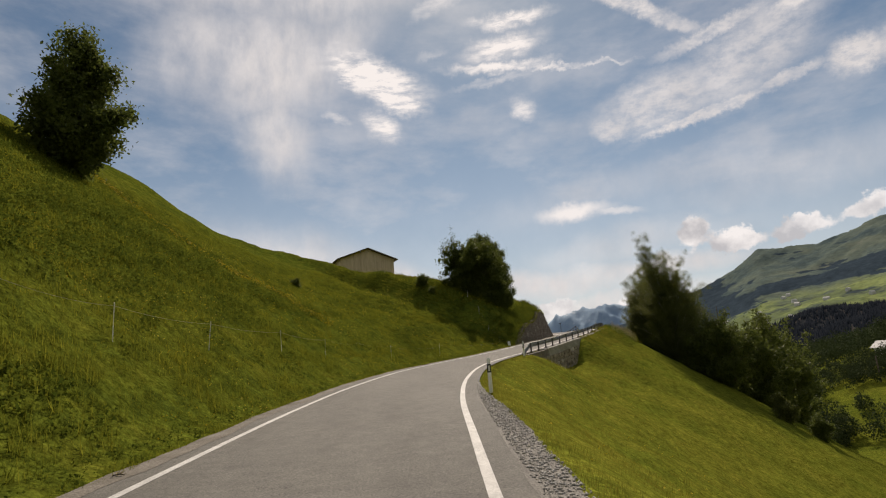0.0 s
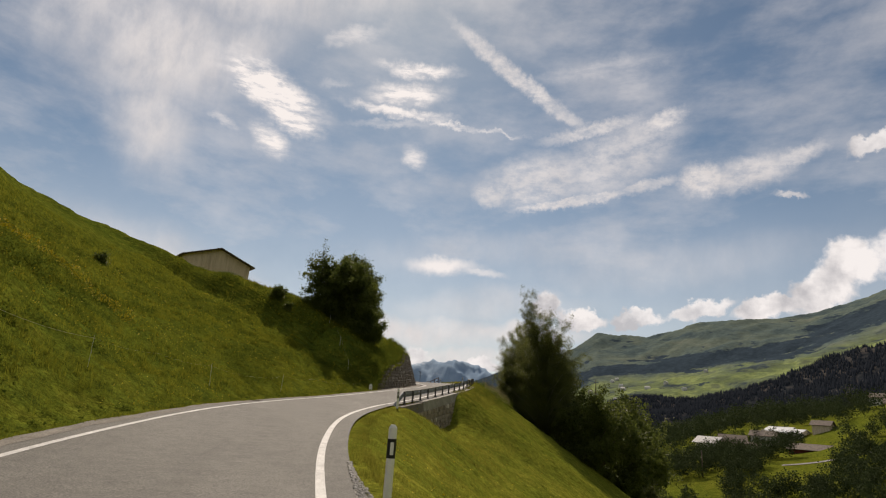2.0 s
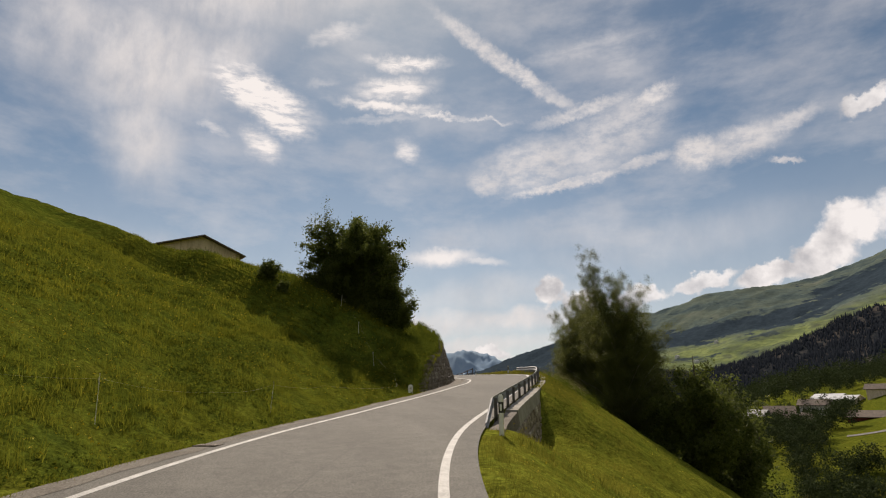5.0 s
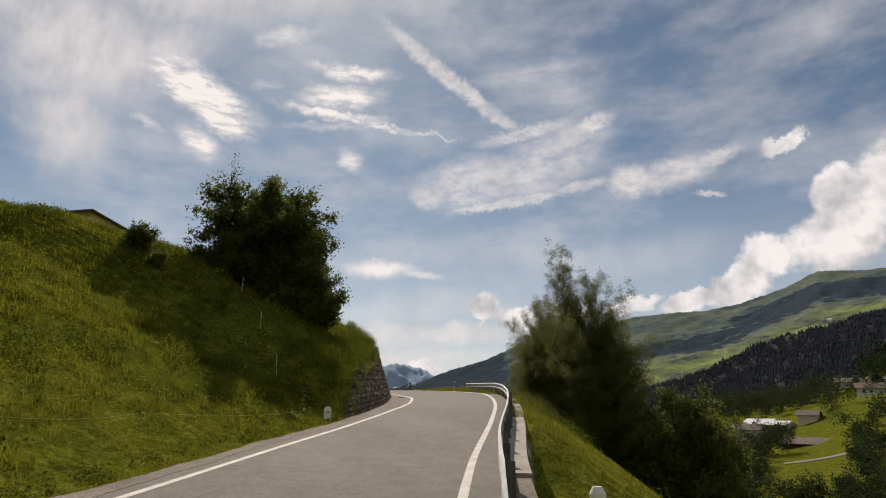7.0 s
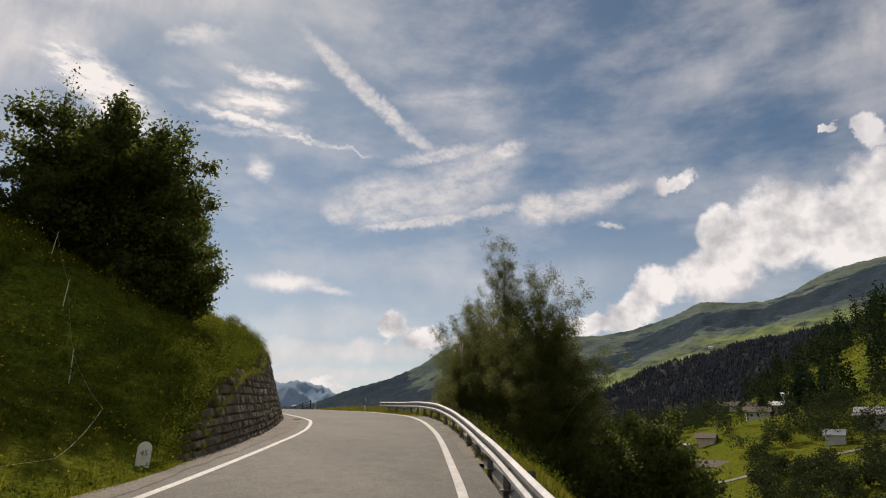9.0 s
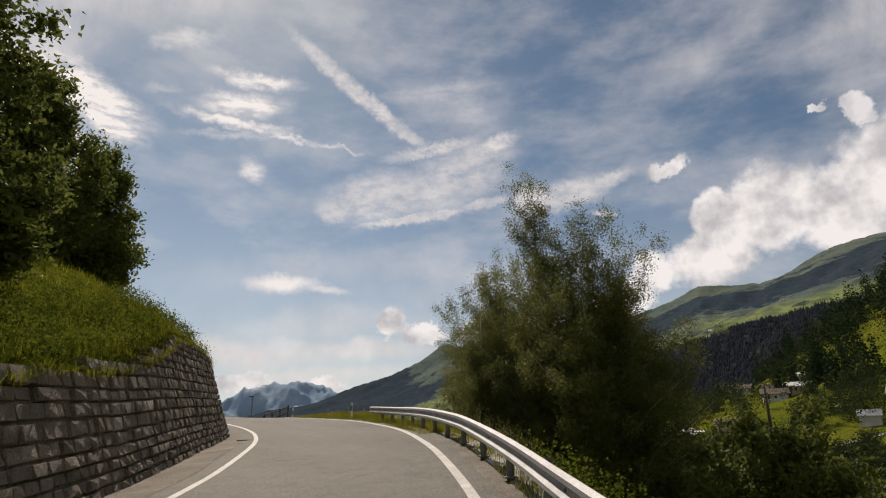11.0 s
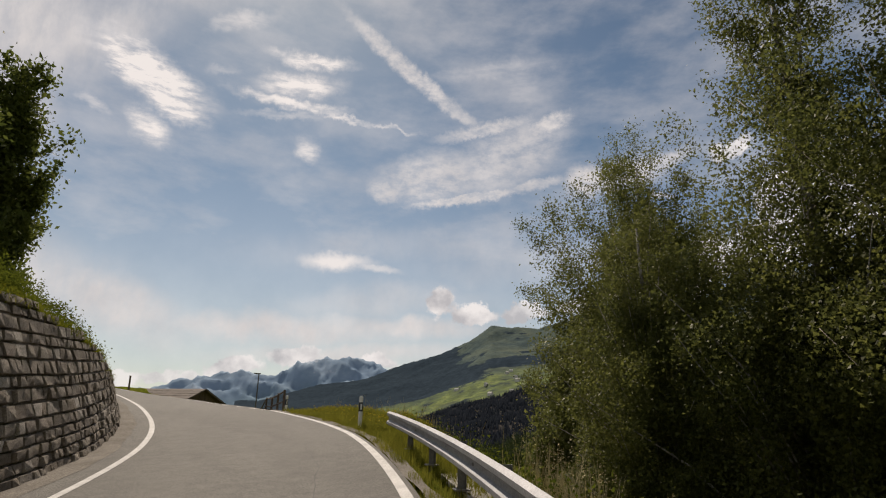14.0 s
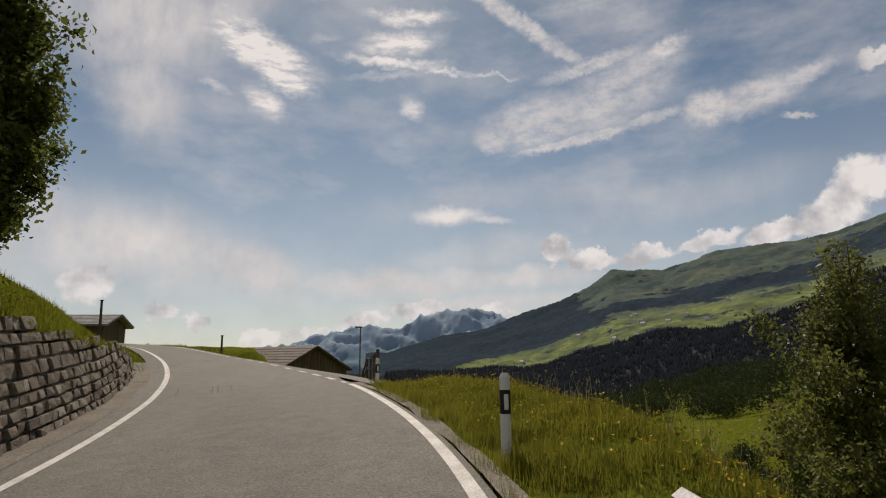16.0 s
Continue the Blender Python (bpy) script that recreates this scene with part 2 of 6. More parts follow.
def asphalt_material():
    m, nt, b = mat("asphalt", 0.88, spec=0.25)
    big = ramp(nt, noise_tex(nt, 0.28, 5, 0.6, (1.6, 0.35, 1)), [(0.3, (0.112, 0.106, 0.095)), (0.7, (0.155, 0.148, 0.132))])
    spots = ramp(nt, noise_tex(nt, 2.6, 5, 0.7), [(0.3, (0.36, 0.36, 0.36)), (0.7, (0.62, 0.62, 0.61))])
    grit = noise_tex(nt, 38, 4, 0.85)
    col = mixc(nt, 0.6, big, spots, "OVERLAY")
    col = mixc(nt, 0.7, col, ramp(nt, grit, [(0.36, (0.1, 0.1, 0.1)), (0.64, (0.92, 0.92, 0.9))]), "OVERLAY")
    nt.links.new(col, b.inputs["Base Color"])
    bump(nt, b, grit, 0.5, 0.006)
    return m


ASPHALT = asphalt_material()
PAINT = two_tone("road_paint", 3.0, (0.42, 0.41, 0.39), (0.60, 0.59, 0.56), 45, 0.35, 0.75, 0.002)
GRAVEL = two_tone("gravel", 1.2, (0.15, 0.14, 0.125), (0.25, 0.235, 0.21), 45, 0.6, 0.95, 0.04)
STONE = two_tone("mortar_joints", 0.9, (0.12, 0.104, 0.086), (0.19, 0.166, 0.138), 14, 0.5, 0.95, 0.03)


def stone_material(name, per_object, lighter=1.0):
    """Cut stone, each block of its own grey or brown."""
    m, nt, b = mat(name, 0.88, spec=0.25)
    src = nt.nodes.new("ShaderNodeObjectInfo").outputs["Random"] if per_object else nt.nodes.new("ShaderNodeNewGeometry").outputs["Random Per Island"]
    lighter *= 0.86
    tones = [(0.0, (0.14, 0.118, 0.094)), (0.25, (0.22, 0.19, 0.158)), (0.45, (0.17, 0.14, 0.108)), (0.7, (0.25, 0.22, 0.184)), (0.88, (0.195, 0.166, 0.135)), (1.0, (0.40, 0.37, 0.33))]
    tone = ramp(nt, src, [(p, tuple(lighter * q for q in c)) for p, c in tones])
    pos = nt.nodes.new("ShaderNodeNewGeometry").outputs["Position"]
    ns = []
    for sc, det in ((2.2, 5), (26.0, 4)):
        n = nt.nodes.new("ShaderNodeTexNoise")
        n.inputs["Scale"].default_value, n.inputs["Detail"].default_value, n.inputs["Roughness"].default_value = sc, det, 0.7
        nt.links.new(pos, n.inputs["Vector"])
        ns.append(n.outputs["Fac"])
    col = mixc(nt, 0.5, tone, ramp(nt, ns[0], [(0.3, (0.12, 0.12, 0.11)), (0.7, (0.82, 0.8, 0.76))]), "OVERLAY")
    col = mixc(nt, 0.45, col, ramp(nt, ns[1], [(0.3, (0.1, 0.1, 0.1)), (0.7, (0.9, 0.9, 0.9))]), "OVERLAY")
    nt.links.new(col, b.inputs["Base Color"])
    bump(nt, b, ns[1], 1.0, 0.05)
    return m


STONE_PIECE, STONE_REST = stone_material("cut_stone", True), stone_material("cut_stone_joined", False)
PALE_PIECE, PALE_REST = stone_material("pale_stone", True, 1.7), stone_material("pale_stone_joined", False, 1.7)
CRACK = two_tone("tar_seam", 4.0, (0.05, 0.048, 0.045), (0.095, 0.09, 0.083), 60, 0.3, 0.8, 0.002)
CONCRETE = two_tone("concrete", 0.8, (0.24, 0.22, 0.19), (0.36, 0.34, 0.30), 30, 0.3, 0.9, 0.006)
STEEL = two_tone("galvanised_steel", 2.0, (0.22, 0.225, 0.235), (0.33, 0.335, 0.345), 40, 0.3, 0.62, 0.002, 0.35)
DARK_STEEL = two_tone("weathered_steel", 2.0, (0.10, 0.095, 0.09), (0.20, 0.19, 0.18), 40, 0.3, 0.6, 0.003, 0.4)
WHITE = two_tone("white_plastic", 1.5, (0.76, 0.76, 0.73), (0.84, 0.84, 0.82), 20, 0.15, 0.5, 0.001)
FADED = two_tone("faded_lettering", 3.0, (0.10, 0.10, 0.10), (0.2, 0.2, 0.2), 30, 0.2, 0.7, 0.001)
BLACK = two_tone("black_plastic", 3.0, (0.012, 0.012, 0.013), (0.03, 0.03, 0.03), 30, 0.2, 0.5, 0.001)
BARK = two_tone("bark", 3.0, (0.05, 0.038, 0.028), (0.12, 0.095, 0.07), 18, 0.5, 0.95, 0.03, stretch=(1, 1, 0.2))
BIRCH_BARK = two_tone("birch_bark", 2.2, (0.10, 0.09, 0.08), (0.42, 0.40, 0.36), 14, 0.4, 0.85, 0.01, stretch=(1, 1, 2.5))
WOOD = two_tone("weathered_wood", 2.5, (0.46, 0.36, 0.25), (0.66, 0.54, 0.39), 30, 0.4, 0.85, 0.01, stretch=(1, 1, 0.1))
DARK_WOOD = two_tone("dark_wood", 2.5, (0.075, 0.055, 0.042), (0.15, 0.11, 0.082), 30, 0.4, 0.85, 0.01, stretch=(1, 1, 0.1))
ROOF = two_tone("roof_tiles", 1.5, (0.09, 0.07, 0.055), (0.16, 0.125, 0.10), 12, 0.5, 0.8, 0.02)
GREY_ROOF = two_tone("grey_roof", 1.2, (0.20, 0.20, 0.20), (0.32, 0.32, 0.32), 12, 0.4, 0.6, 0.02)


DRY = two_tone("dry_stalks", 3.0, (0.38, 0.31, 0.17), (0.58, 0.49, 0.28), 30, 0.3, 0.9, 0.002)
TWINE = two_tone("fence_twine", 3.0, (0.5, 0.46, 0.3), (0.62, 0.58, 0.42), 30, 0.2, 0.8, 0.001)
RED_WOOD = two_tone("red_boards", 1.5, (0.10, 0.022, 0.016), (0.17, 0.04, 0.028), 20, 0.4, 0.85, 0.01)
PLASTER = two_tone("white_plaster", 0.6, (0.44, 0.42, 0.38), (0.60, 0.58, 0.53), 20, 0.2, 0.9, 0.005)
PALE_ROOF = two_tone("pale_metal_roof", 0.5, (0.46, 0.47, 0.48), (0.6, 0.61, 0.62), 10, 0.3, 0.5, 0.01)
GLASS_DARK = two_tone("window_glass", 1.0, (0.015, 0.018, 0.02), (0.04, 0.045, 0.05), 10, 0.2, 0.1, 0.001)
FLOWER = two_tone("flower_heads", 2.0, (0.55, 0.40, 0.02), (0.7, 0.55, 0.05), 20, 0.2, 0.8, 0.001)
MUD = two_tone("dirt_edge", 1.0, (0.12, 0.105, 0.083), (0.20, 0.18, 0.15), 28, 0.6, 0.95, 0.02)


def leaf_material(name, dark, light, trans=0.25, gloss=0.2, rough=0.6):
    m, nt, b = mat(name, rough, spec=gloss)
    geo = nt.nodes.new("ShaderNodeNewGeometry")
    rnd = ramp(nt, geo.outputs["Random Per Island"], [(0.0, dark), (1.0, light)])
    col = mixc(nt, 0.35, rnd, ramp(nt, noise_tex(nt, 0.5, 2), [(0.35, dark), (0.65, light)]))
    nt.links.new(col, b.inputs["Base Color"])
    tr, add, out = nt.nodes.new("ShaderNodeBsdfTranslucent"), nt.nodes.new("ShaderNodeMixShader"), nt.nodes["Material Output"]
    nt.links.new(col, tr.inputs[0])
    add.inputs[0].default_value = trans
    nt.links.new(b.outputs[0], add.inputs[1])
    nt.links.new(tr.outputs[0], add.inputs[2])
    nt.links.new(add.outputs[0], out.inputs[0])
    return m


LEAF = leaf_material("leaves", (0.048, 0.068, 0.016), (0.15, 0.175, 0.04), 0.5)
BIRCH_LEAF = leaf_material("birch_leaves", (0.066, 0.082, 0.024), (0.185, 0.195, 0.054), 0.52, 0.25, 0.55)
WEED = leaf_material("weed_leaves", (0.040, 0.062, 0.010), (0.145, 0.168, 0.024), 0.48, 0.0, 1.0)
WOODS = leaf_material("woodland_leaves", (0.022, 0.034, 0.014), (0.060, 0.078, 0.028), 0.18, 0.05, 0.85)
CONIFER = leaf_material("needles", (0.012, 0.024, 0.011), (0.03, 0.05, 0.02), 0.15, 0.05, 0.9)
BLADE = leaf_material("grass_blades", (0.060, 0.084, 0.011), (0.215, 0.208, 0.024), 0.62, 0.0, 1.0)
MOWN_BLADE = leaf_material("mown_grass", (0.10, 0.112, 0.018), (0.245, 0.226, 0.036), 0.56, 0.0, 1.0)
RUST = two_tone("rusty_iron", 6.0, (0.11, 0.085, 0.065), (0.22, 0.18, 0.145), 60, 0.4, 0.75, 0.003, 0.2)
# needles tinted blue-grey: distance haze put into their colour
SPRUCE = leaf_material("hazy_spruce_needles", (0.015, 0.019, 0.026), (0.030, 0.035, 0.042), 0.0, 0.0, 1.0)


# ---- mesh helpers ----
def mesh_ob(name, verts, faces, material, parent=None, smooth=False, label=""):
    me = bpy.data.meshes.new(name)
    me.from_pydata([tuple(v) for v in verts], [], [tuple(f) for f in faces])
    me.materials.append(material)
    if smooth:
        me.polygons.foreach_set("use_smooth", [True] * len(me.polygons))
    me.update()
    ob = new(name, me)
    ob.parent = parent
    return tagged(ob, label)


def quick_mesh(name, verts, faces, material, parent=None, smooth=False):
    """A mesh from numpy arrays whose faces all have as many corners."""
    me = bpy.data.meshes.new(name)
    verts, faces = np.asarray(verts, np.float32), np.asarray(faces, np.int32)
    k = faces.shape[1]
    me.vertices.add(len(verts))
    me.vertices.foreach_set("co", verts.ravel())
    me.loops.add(faces.size)
    me.loops.foreach_set("vertex_index", faces.ravel())
    me.polygons.add(len(faces))
    me.polygons.foreach_set("loop_start", np.arange(0, faces.size, k, dtype=np.int32))
    me.polygons.foreach_set("loop_total", np.full(len(faces), k, np.int32))
    if smooth:
        me.polygons.foreach_set("use_smooth", np.ones(len(faces), bool))
    me.materials.append(material)
    me.update(calc_edges=True)
    ob = new(name, me)
    ob.parent = parent
    return ob


def part(name, bm, material, parent, label=""):
    me = bpy.data.meshes.new(name)
    bm.to_mesh(me)
    bm.free()
    me.materials.append(material)
    ob = new(name, me)
    ob.parent = parent
    return tagged(ob, label)


def box(sx, sy, sz, at=(0, 0, 0), bevel=0.0, turn=None):
    bm = bmesh.new()
    bmesh.ops.create_cube(bm, size=1)
    bmesh.ops.scale(bm, vec=(sx, sy, sz), verts=bm.verts)
    if bevel:
        bmesh.ops.bevel(bm, geom=bm.edges[:], offset=bevel, segments=2, affect="EDGES")
    if turn:
        bmesh.ops.transform(bm, matrix=turn, verts=bm.verts)
    bmesh.ops.translate(bm, vec=at, verts=bm.verts)
    return bm


def tube_points(points, radii, sides=6):
    """Verts and faces of a tapered tube along points."""
    v, f = [], []
    pts = [Vector([float(c) for c in p]) for p in points]
    for i, p in enumerate(pts):
        d = (pts[min(i + 1, len(pts) - 1)] - pts[max(i - 1, 0)]).normalized()
        a = d.orthogonal().normalized()
        c = d.cross(a)
        for k in range(sides):
            ang = 2 * math.pi * k / sides
            v.append(p + float(radii[i]) * (math.cos(ang) * a + math.sin(ang) * c))
    for i in range(len(pts) - 1):
        for k in range(sides):
            f.append((i * sides + k, i * sides + (k + 1) % sides, (i + 1) * sides + (k + 1) % sides, (i + 1) * sides + k))
    f.append(tuple(range(sides))[::-1])
    f.append(tuple(range((len(pts) - 1) * sides, len(pts) * sides)))
    return v, f


# ---- the line of the road: x, y, z, half the width between the edge lines ----
ROAD = [
    (-1.6, -60.0, -5.0, 2.3), (-1.7, -30.0, -3.3, 2.3), (-1.79, -4.9, -1.95, 2.29), (-1.89, 2.5, -1.55, 2.36),
    (-1.99, 10.1, -1.16, 2.43), (-1.97, 17.6, -0.77, 2.45), (-1.46, 25.1, -0.32, 2.42), (-0.23, 32.5, 0.16, 2.35),
    (1.96, 40.0, 0.61, 2.35), (5.3, 47.4, 1.16, 2.3), (9.42, 55.0, 1.94, 2.2), (13.16, 62.5, 2.7, 2.2),
    (16.06, 70.0, 3.34, 2.25), (18.18, 77.4, 3.76, 2.4), (19.45, 85.0, 4.18, 2.5), (19.49, 92.5, 4.6, 2.5),
    (18.5, 100.0, 5.05, 2.4), (16.4, 107.5, 5.6, 2.35), (13.3, 115.0, 6.15, 2.3), (9.0, 121.5, 6.75, 2.3),
    (3.0, 126.5, 7.1, 2.3), (-6.0, 130.0, 7.2, 2.3), (-18.0, 132.0, 7.2, 2.3),
]


def smooth_line(rows, step=0.5):
    p = np.array(rows, float)
    out = []
    for i in range(len(p) - 1):
        a, b, c, d = p[max(i - 1, 0)], p[i], p[i + 1], p[min(i + 2, len(p) - 1)]
        n = max(2, int(np.linalg.norm(c[:2] - b[:2]) / step))
        for k in range(n):
            t = k / n
            out.append(0.5 * (2 * b + (c - a) * t + (2 * a - 5 * b + 4 * c - d) * t * t + (3 * b - a - 3 * c + d) * t**3))
    out.append(p[-1])
    return np.array(out)


RL = smooth_line(ROAD)
TAN = np.gradient(RL[:, :2], axis=0)
TAN /= np.linalg.norm(TAN, axis=1, keepdims=True)
RIGHT = np.c_[TAN[:, 1], -TAN[:, 0]]
HALF = RL[:, 3]
# the road leans into its left bend: rise across it, by y
BANK = np.interp(RL[:, 1], [-100, 50, 60, 66, 84, 95, 104, 113, 120], [0, 0, 0.03, 0.085, 0.085, 0.05, -0.05, -0.09, -0.04])


def wave(x, y, size, seed):
    """Smooth random relief of about -1 to 1."""
    rng = np.random.RandomState(seed)
    z = np.zeros_like(x)
    for k in range(9):
        a, w, ph = rng.rand() * 2 * np.pi, (0.6 + 0.9 * rng.rand()) * 2 * np.pi / size, rng.rand() * 7
        z += np.sin((x * np.cos(a) + y * np.sin(a)) * w + ph)
    return z / 4.0


def sstep(x, a, b):
    t = np.clip((x - a) / (b - a), 0, 1)
    return t * t * (3 - 2 * t)


def near_road(x, y):
    """Index of the nearest point of the road's line, and the offset to its right."""
    idx, off = np.zeros(x.shape, int), np.zeros(x.shape)
    for lo in range(0, x.size, 20000):
        px, py = x[lo:lo + 20000], y[lo:lo + 20000]
        d2 = (px[:, None] - RL[None, :, 0]) ** 2 + (py[:, None] - RL[None, :, 1]) ** 2
        j = d2.argmin(1)
        idx[lo:lo + 20000] = j
        side = (px - RL[j, 0]) * RIGHT[j, 0] + (py - RL[j, 1]) * RIGHT[j, 1]
        off[lo:lo + 20000] = np.sqrt(d2[np.arange(len(j)), j]) * np.sign(side)
    return idx, off


BATTER = 0.34             # lean of the left wall


def wall_offset(y):
    """From the edge line to the foot of the left wall."""
    return np.interp(y, [56, 60, 66, 73, 80, 102], [0.95, 1.0, 1.4, 1.45, 1.0, 0.95])


def left_wall_height(y):
    return np.interp(y, [56.4, 57.8, 60.2, 63.0, 66.3, 68.0, 70.5, 72.5, 75.0, 77.4, 79.4, 82.0, 85.0, 89.5, 92.0, 96.0, 99.0, 101.0, 101.8],
                     [0.0, 0.7, 1.55, 2.05, 2.15, 2.35, 2.8, 3.25, 3.5, 3.4, 3.25, 3.15, 2.75, 2.3, 1.8, 1.3, 0.95, 0.45, 0.0])


def right_drop(y):
    """How deep the ground lies below the road outside the right wall."""
    return 2.3 * sstep(y, 42.0, 49.0) * (1 - sstep(y, 53.0, 56.0))


def ground_height(x, y):
    shape = np.shape(x)
    x, y = np.ravel(np.asarray(x, float)), np.ravel(np.asarray(y, float))
    j, u = near_road(x, y)
    ry, hw = RL[j, 1], HALF[j]
    zr = RL[j, 2] + BANK[j] * np.clip(u, -3.4, 3.4)
    a = np.abs(u) - hw
    # left: the hill with its crest
    aw = np.maximum(a - 0.7, 0)
    g = np.interp(ry, [6, 15, 24, 36, 50, 58, 64, 80, 90], [1.0, 0.96, 0.84, 0.64, 0.47, 0.47, 0.62, 0.85, 0.85])
    wall = left_wall_height(ry)
    behind = a > wall_offset(ry) + BATTER * wall + 0.2
    d = np.maximum(aw - np.where(wall > 0.05, 0.5, 0), 0)
    up = g * (np.sqrt(np.maximum(d - 0.5, 0) ** 2 + 0.25) - 0.5) + 0.12 * np.minimum(d, 1.0) + np.where(behind, wall, 0)
    cap = np.maximum(np.interp(ry, [20, 30, 45, 55, 62, 70], [17.8, 18.8, 18.4, 13.6, 10.4, 9.4]) - zr, 6) + 0.17 * np.minimum(d, 40) + 0.04 * np.clip(d - 40, 0, 260)
    cap = cap * (1 - 0.3 * sstep(ry, 80, 105))
    k = 1.6
    hill = -k * np.log(np.exp(-up / k) + np.exp(-cap / k)) + k * np.log(1 + np.exp(-cap / k))
    hill = np.where((wall > 0.3) & ~behind, 0.0, hill)
    left = zr - 0.05 + hill + wave(x, y, 9, 3) * 0.22 * sstep(a, 2.5, 8) + wave(x, y, 2.6, 4) * 0.09 * sstep(a, 1.5, 4)
    left = left + 2.0 * np.exp(-((x + 30) / 9) ** 2 - ((y - 52) / 22) ** 2) + 1.1 * np.exp(-((x + 33) / 5) ** 2 - ((y - 59) / 9) ** 2)
    left = left - 0.6 * np.exp(-((x + 10) / 5.5) ** 2 - ((y - 72) / 6) ** 2)
    # right: the slope into the valley
    drop = right_drop(ry)
    shelf = 0.9 + 1.7 * sstep(ry, 82, 88) + 2.6 * sstep(ry, 94, 98) - 4.5 * sstep(ry, 111, 114) + 16 * sstep(ry, 122, 126)
    fall = 0.66 * (np.sqrt(np.maximum(a - shelf, 0) ** 2 + 0.36) - 0.6)
    right = zr - 0.06 - np.where(a > 0.62, drop * np.exp(-np.maximum(a - 0.62, 0) / 3.5), 0) - fall
    right = right + wave(x, y, 11, 5) * 0.25 * sstep(a, 3, 9) + wave(x, y, 2.6, 4) * 0.07 * sstep(a, 1.5, 4)
    right = right + 0.25 * sstep(a, 0.7, 2.2) * sstep(ry, 76, 84) * (1 - sstep(ry, 92, 95.5))
    right = right - 0.165 * np.clip(a - 0.45, 0, 6) * sstep(ry, 94, 98) * (1 - sstep(ry, 112, 117))
    # the valley and the hillside with the village
    rc = (x - 158) * 0.74 - (y - 172) * 0.67
    fc = (x - 158) * 0.67 + (y - 172) * 0.74
    vill = 1.5 + 0.25 * np.clip(rc, -160, 400) + np.where(fc < 0, 0.16, 0.05) * np.clip(fc, -300, 300)
    vill = vill + 0.42 * np.clip(rc - 62, 0, 260) - 0.5 * np.maximum(fc - 150, 0) + wave(x, y, 70, 8) * 2.0
    lim = np.where(u > 0, np.maximum(vill, -150), -400)
    m = np.maximum(right, lim)
    k = 4.0
    right = m + k * np.log(np.exp(np.clip((right - m) / k, -50, 0)) + np.exp(np.clip((lim - m) / k, -50, 0))) * sstep(a, 12, 40)
    z = np.where(u < 0, left, right)
    z = np.where(a < 0.62, zr - 0.07, z)
    return np.maximum(z, -150).reshape(shape)


def spread(lo, hi, step, far, growth):
    core = list(np.arange(lo, hi, step))
    w, p = step, hi
    tail = []
    while p < far:
        tail.append(p)
        w *= growth
        p += w
    w, p = step, lo
    head = []
    while p > -far:
        w *= growth
        p -= w
        head.append(p)
    return np.array(head[::-1] + core + tail)


def build_ground():
    gx, gy = spread(-26, 40, 0.5, 4200, 1.06), spread(-6, 112, 0.5, 4200, 1.06)
    X, Y = np.meshgrid(gx, gy)
    Z = ground_height(X, Y)
    nx, ny = len(gx), len(gy)
    i = np.arange(nx * ny).reshape(ny, nx)
    f = np.stack([i[:-1, :-1], i[:-1, 1:], i[1:, 1:], i[1:, :-1]], -1).reshape(-1, 4)
    ob = quick_mesh("ground", np.stack([X, Y, Z], -1).reshape(-1, 3), f, MEADOW, smooth=True)
    j, u = near_road(X.ravel(), Y.ravel())
    kind_of = ob.data.attributes.new("mown", "FLOAT", "POINT")
    kind_of.data.foreach_set("value", ((u > 0) * (1 - 0.7 * sstep(RL[j, 1], 52, 72)) * (1 - 0.45 * sstep(u, 30, 50) + 0.1 * sstep(u, 70, 100))).astype(np.float32))
    return tagged(ob, "green alpine meadow slopes with tufts and yellow flowers", "ground", kind="structure")


GROUND = build_ground()


def strip(name, lo, hi, off_a, off_b, lift, material, parent=None, thick=0.0, dash=None):
    """A band along the road between two offsets from its middle (functions of the index)."""
    v, f = [], []
    for i in range(lo, hi):
        for o, dz in ((off_a(i), 0), (off_b(i), 0)):
            v.append((RL[i, 0] + RIGHT[i, 0] * o, RL[i, 1] + RIGHT[i, 1] * o, RL[i, 2] + BANK[i] * o + lift))
    for k in range(hi - lo - 1):
        if dash and not dash(lo + k):
            continue
        f.append((2 * k, 2 * k + 1, 2 * k + 3, 2 * k + 2))
    return mesh_ob(name, v, f, material, parent, True)


NR = len(RL)
road = strip("road", 0, NR, lambda i: -HALF[i] - 0.62, lambda i: HALF[i] + 0.55 - 0.40 * float(sstep(RL[i, 1], 69, 73) * (1 - sstep(RL[i, 1], 96.5, 100))), 0.0, ASPHALT)
tagged(road, "worn grey asphalt road with white edge lines", "road", kind="structure")
line_l = strip("edge_line", 0, NR, lambda i: -HALF[i] - 0.07, lambda i: -HALF[i] + 0.08, 0.005, PAINT, road)
line_r = strip("edge_line", 0, int(np.abs(RL[:, 1] - 96.0).argmin()), lambda i: HALF[i] - 0.08, lambda i: HALF[i] + 0.07, 0.005, PAINT, road)
strip("edge_line", int(np.abs(RL[:, 1] - 113.0).argmin()), NR, lambda i: HALF[i] - 0.08, lambda i: HALF[i] + 0.07, 0.005, PAINT, road)


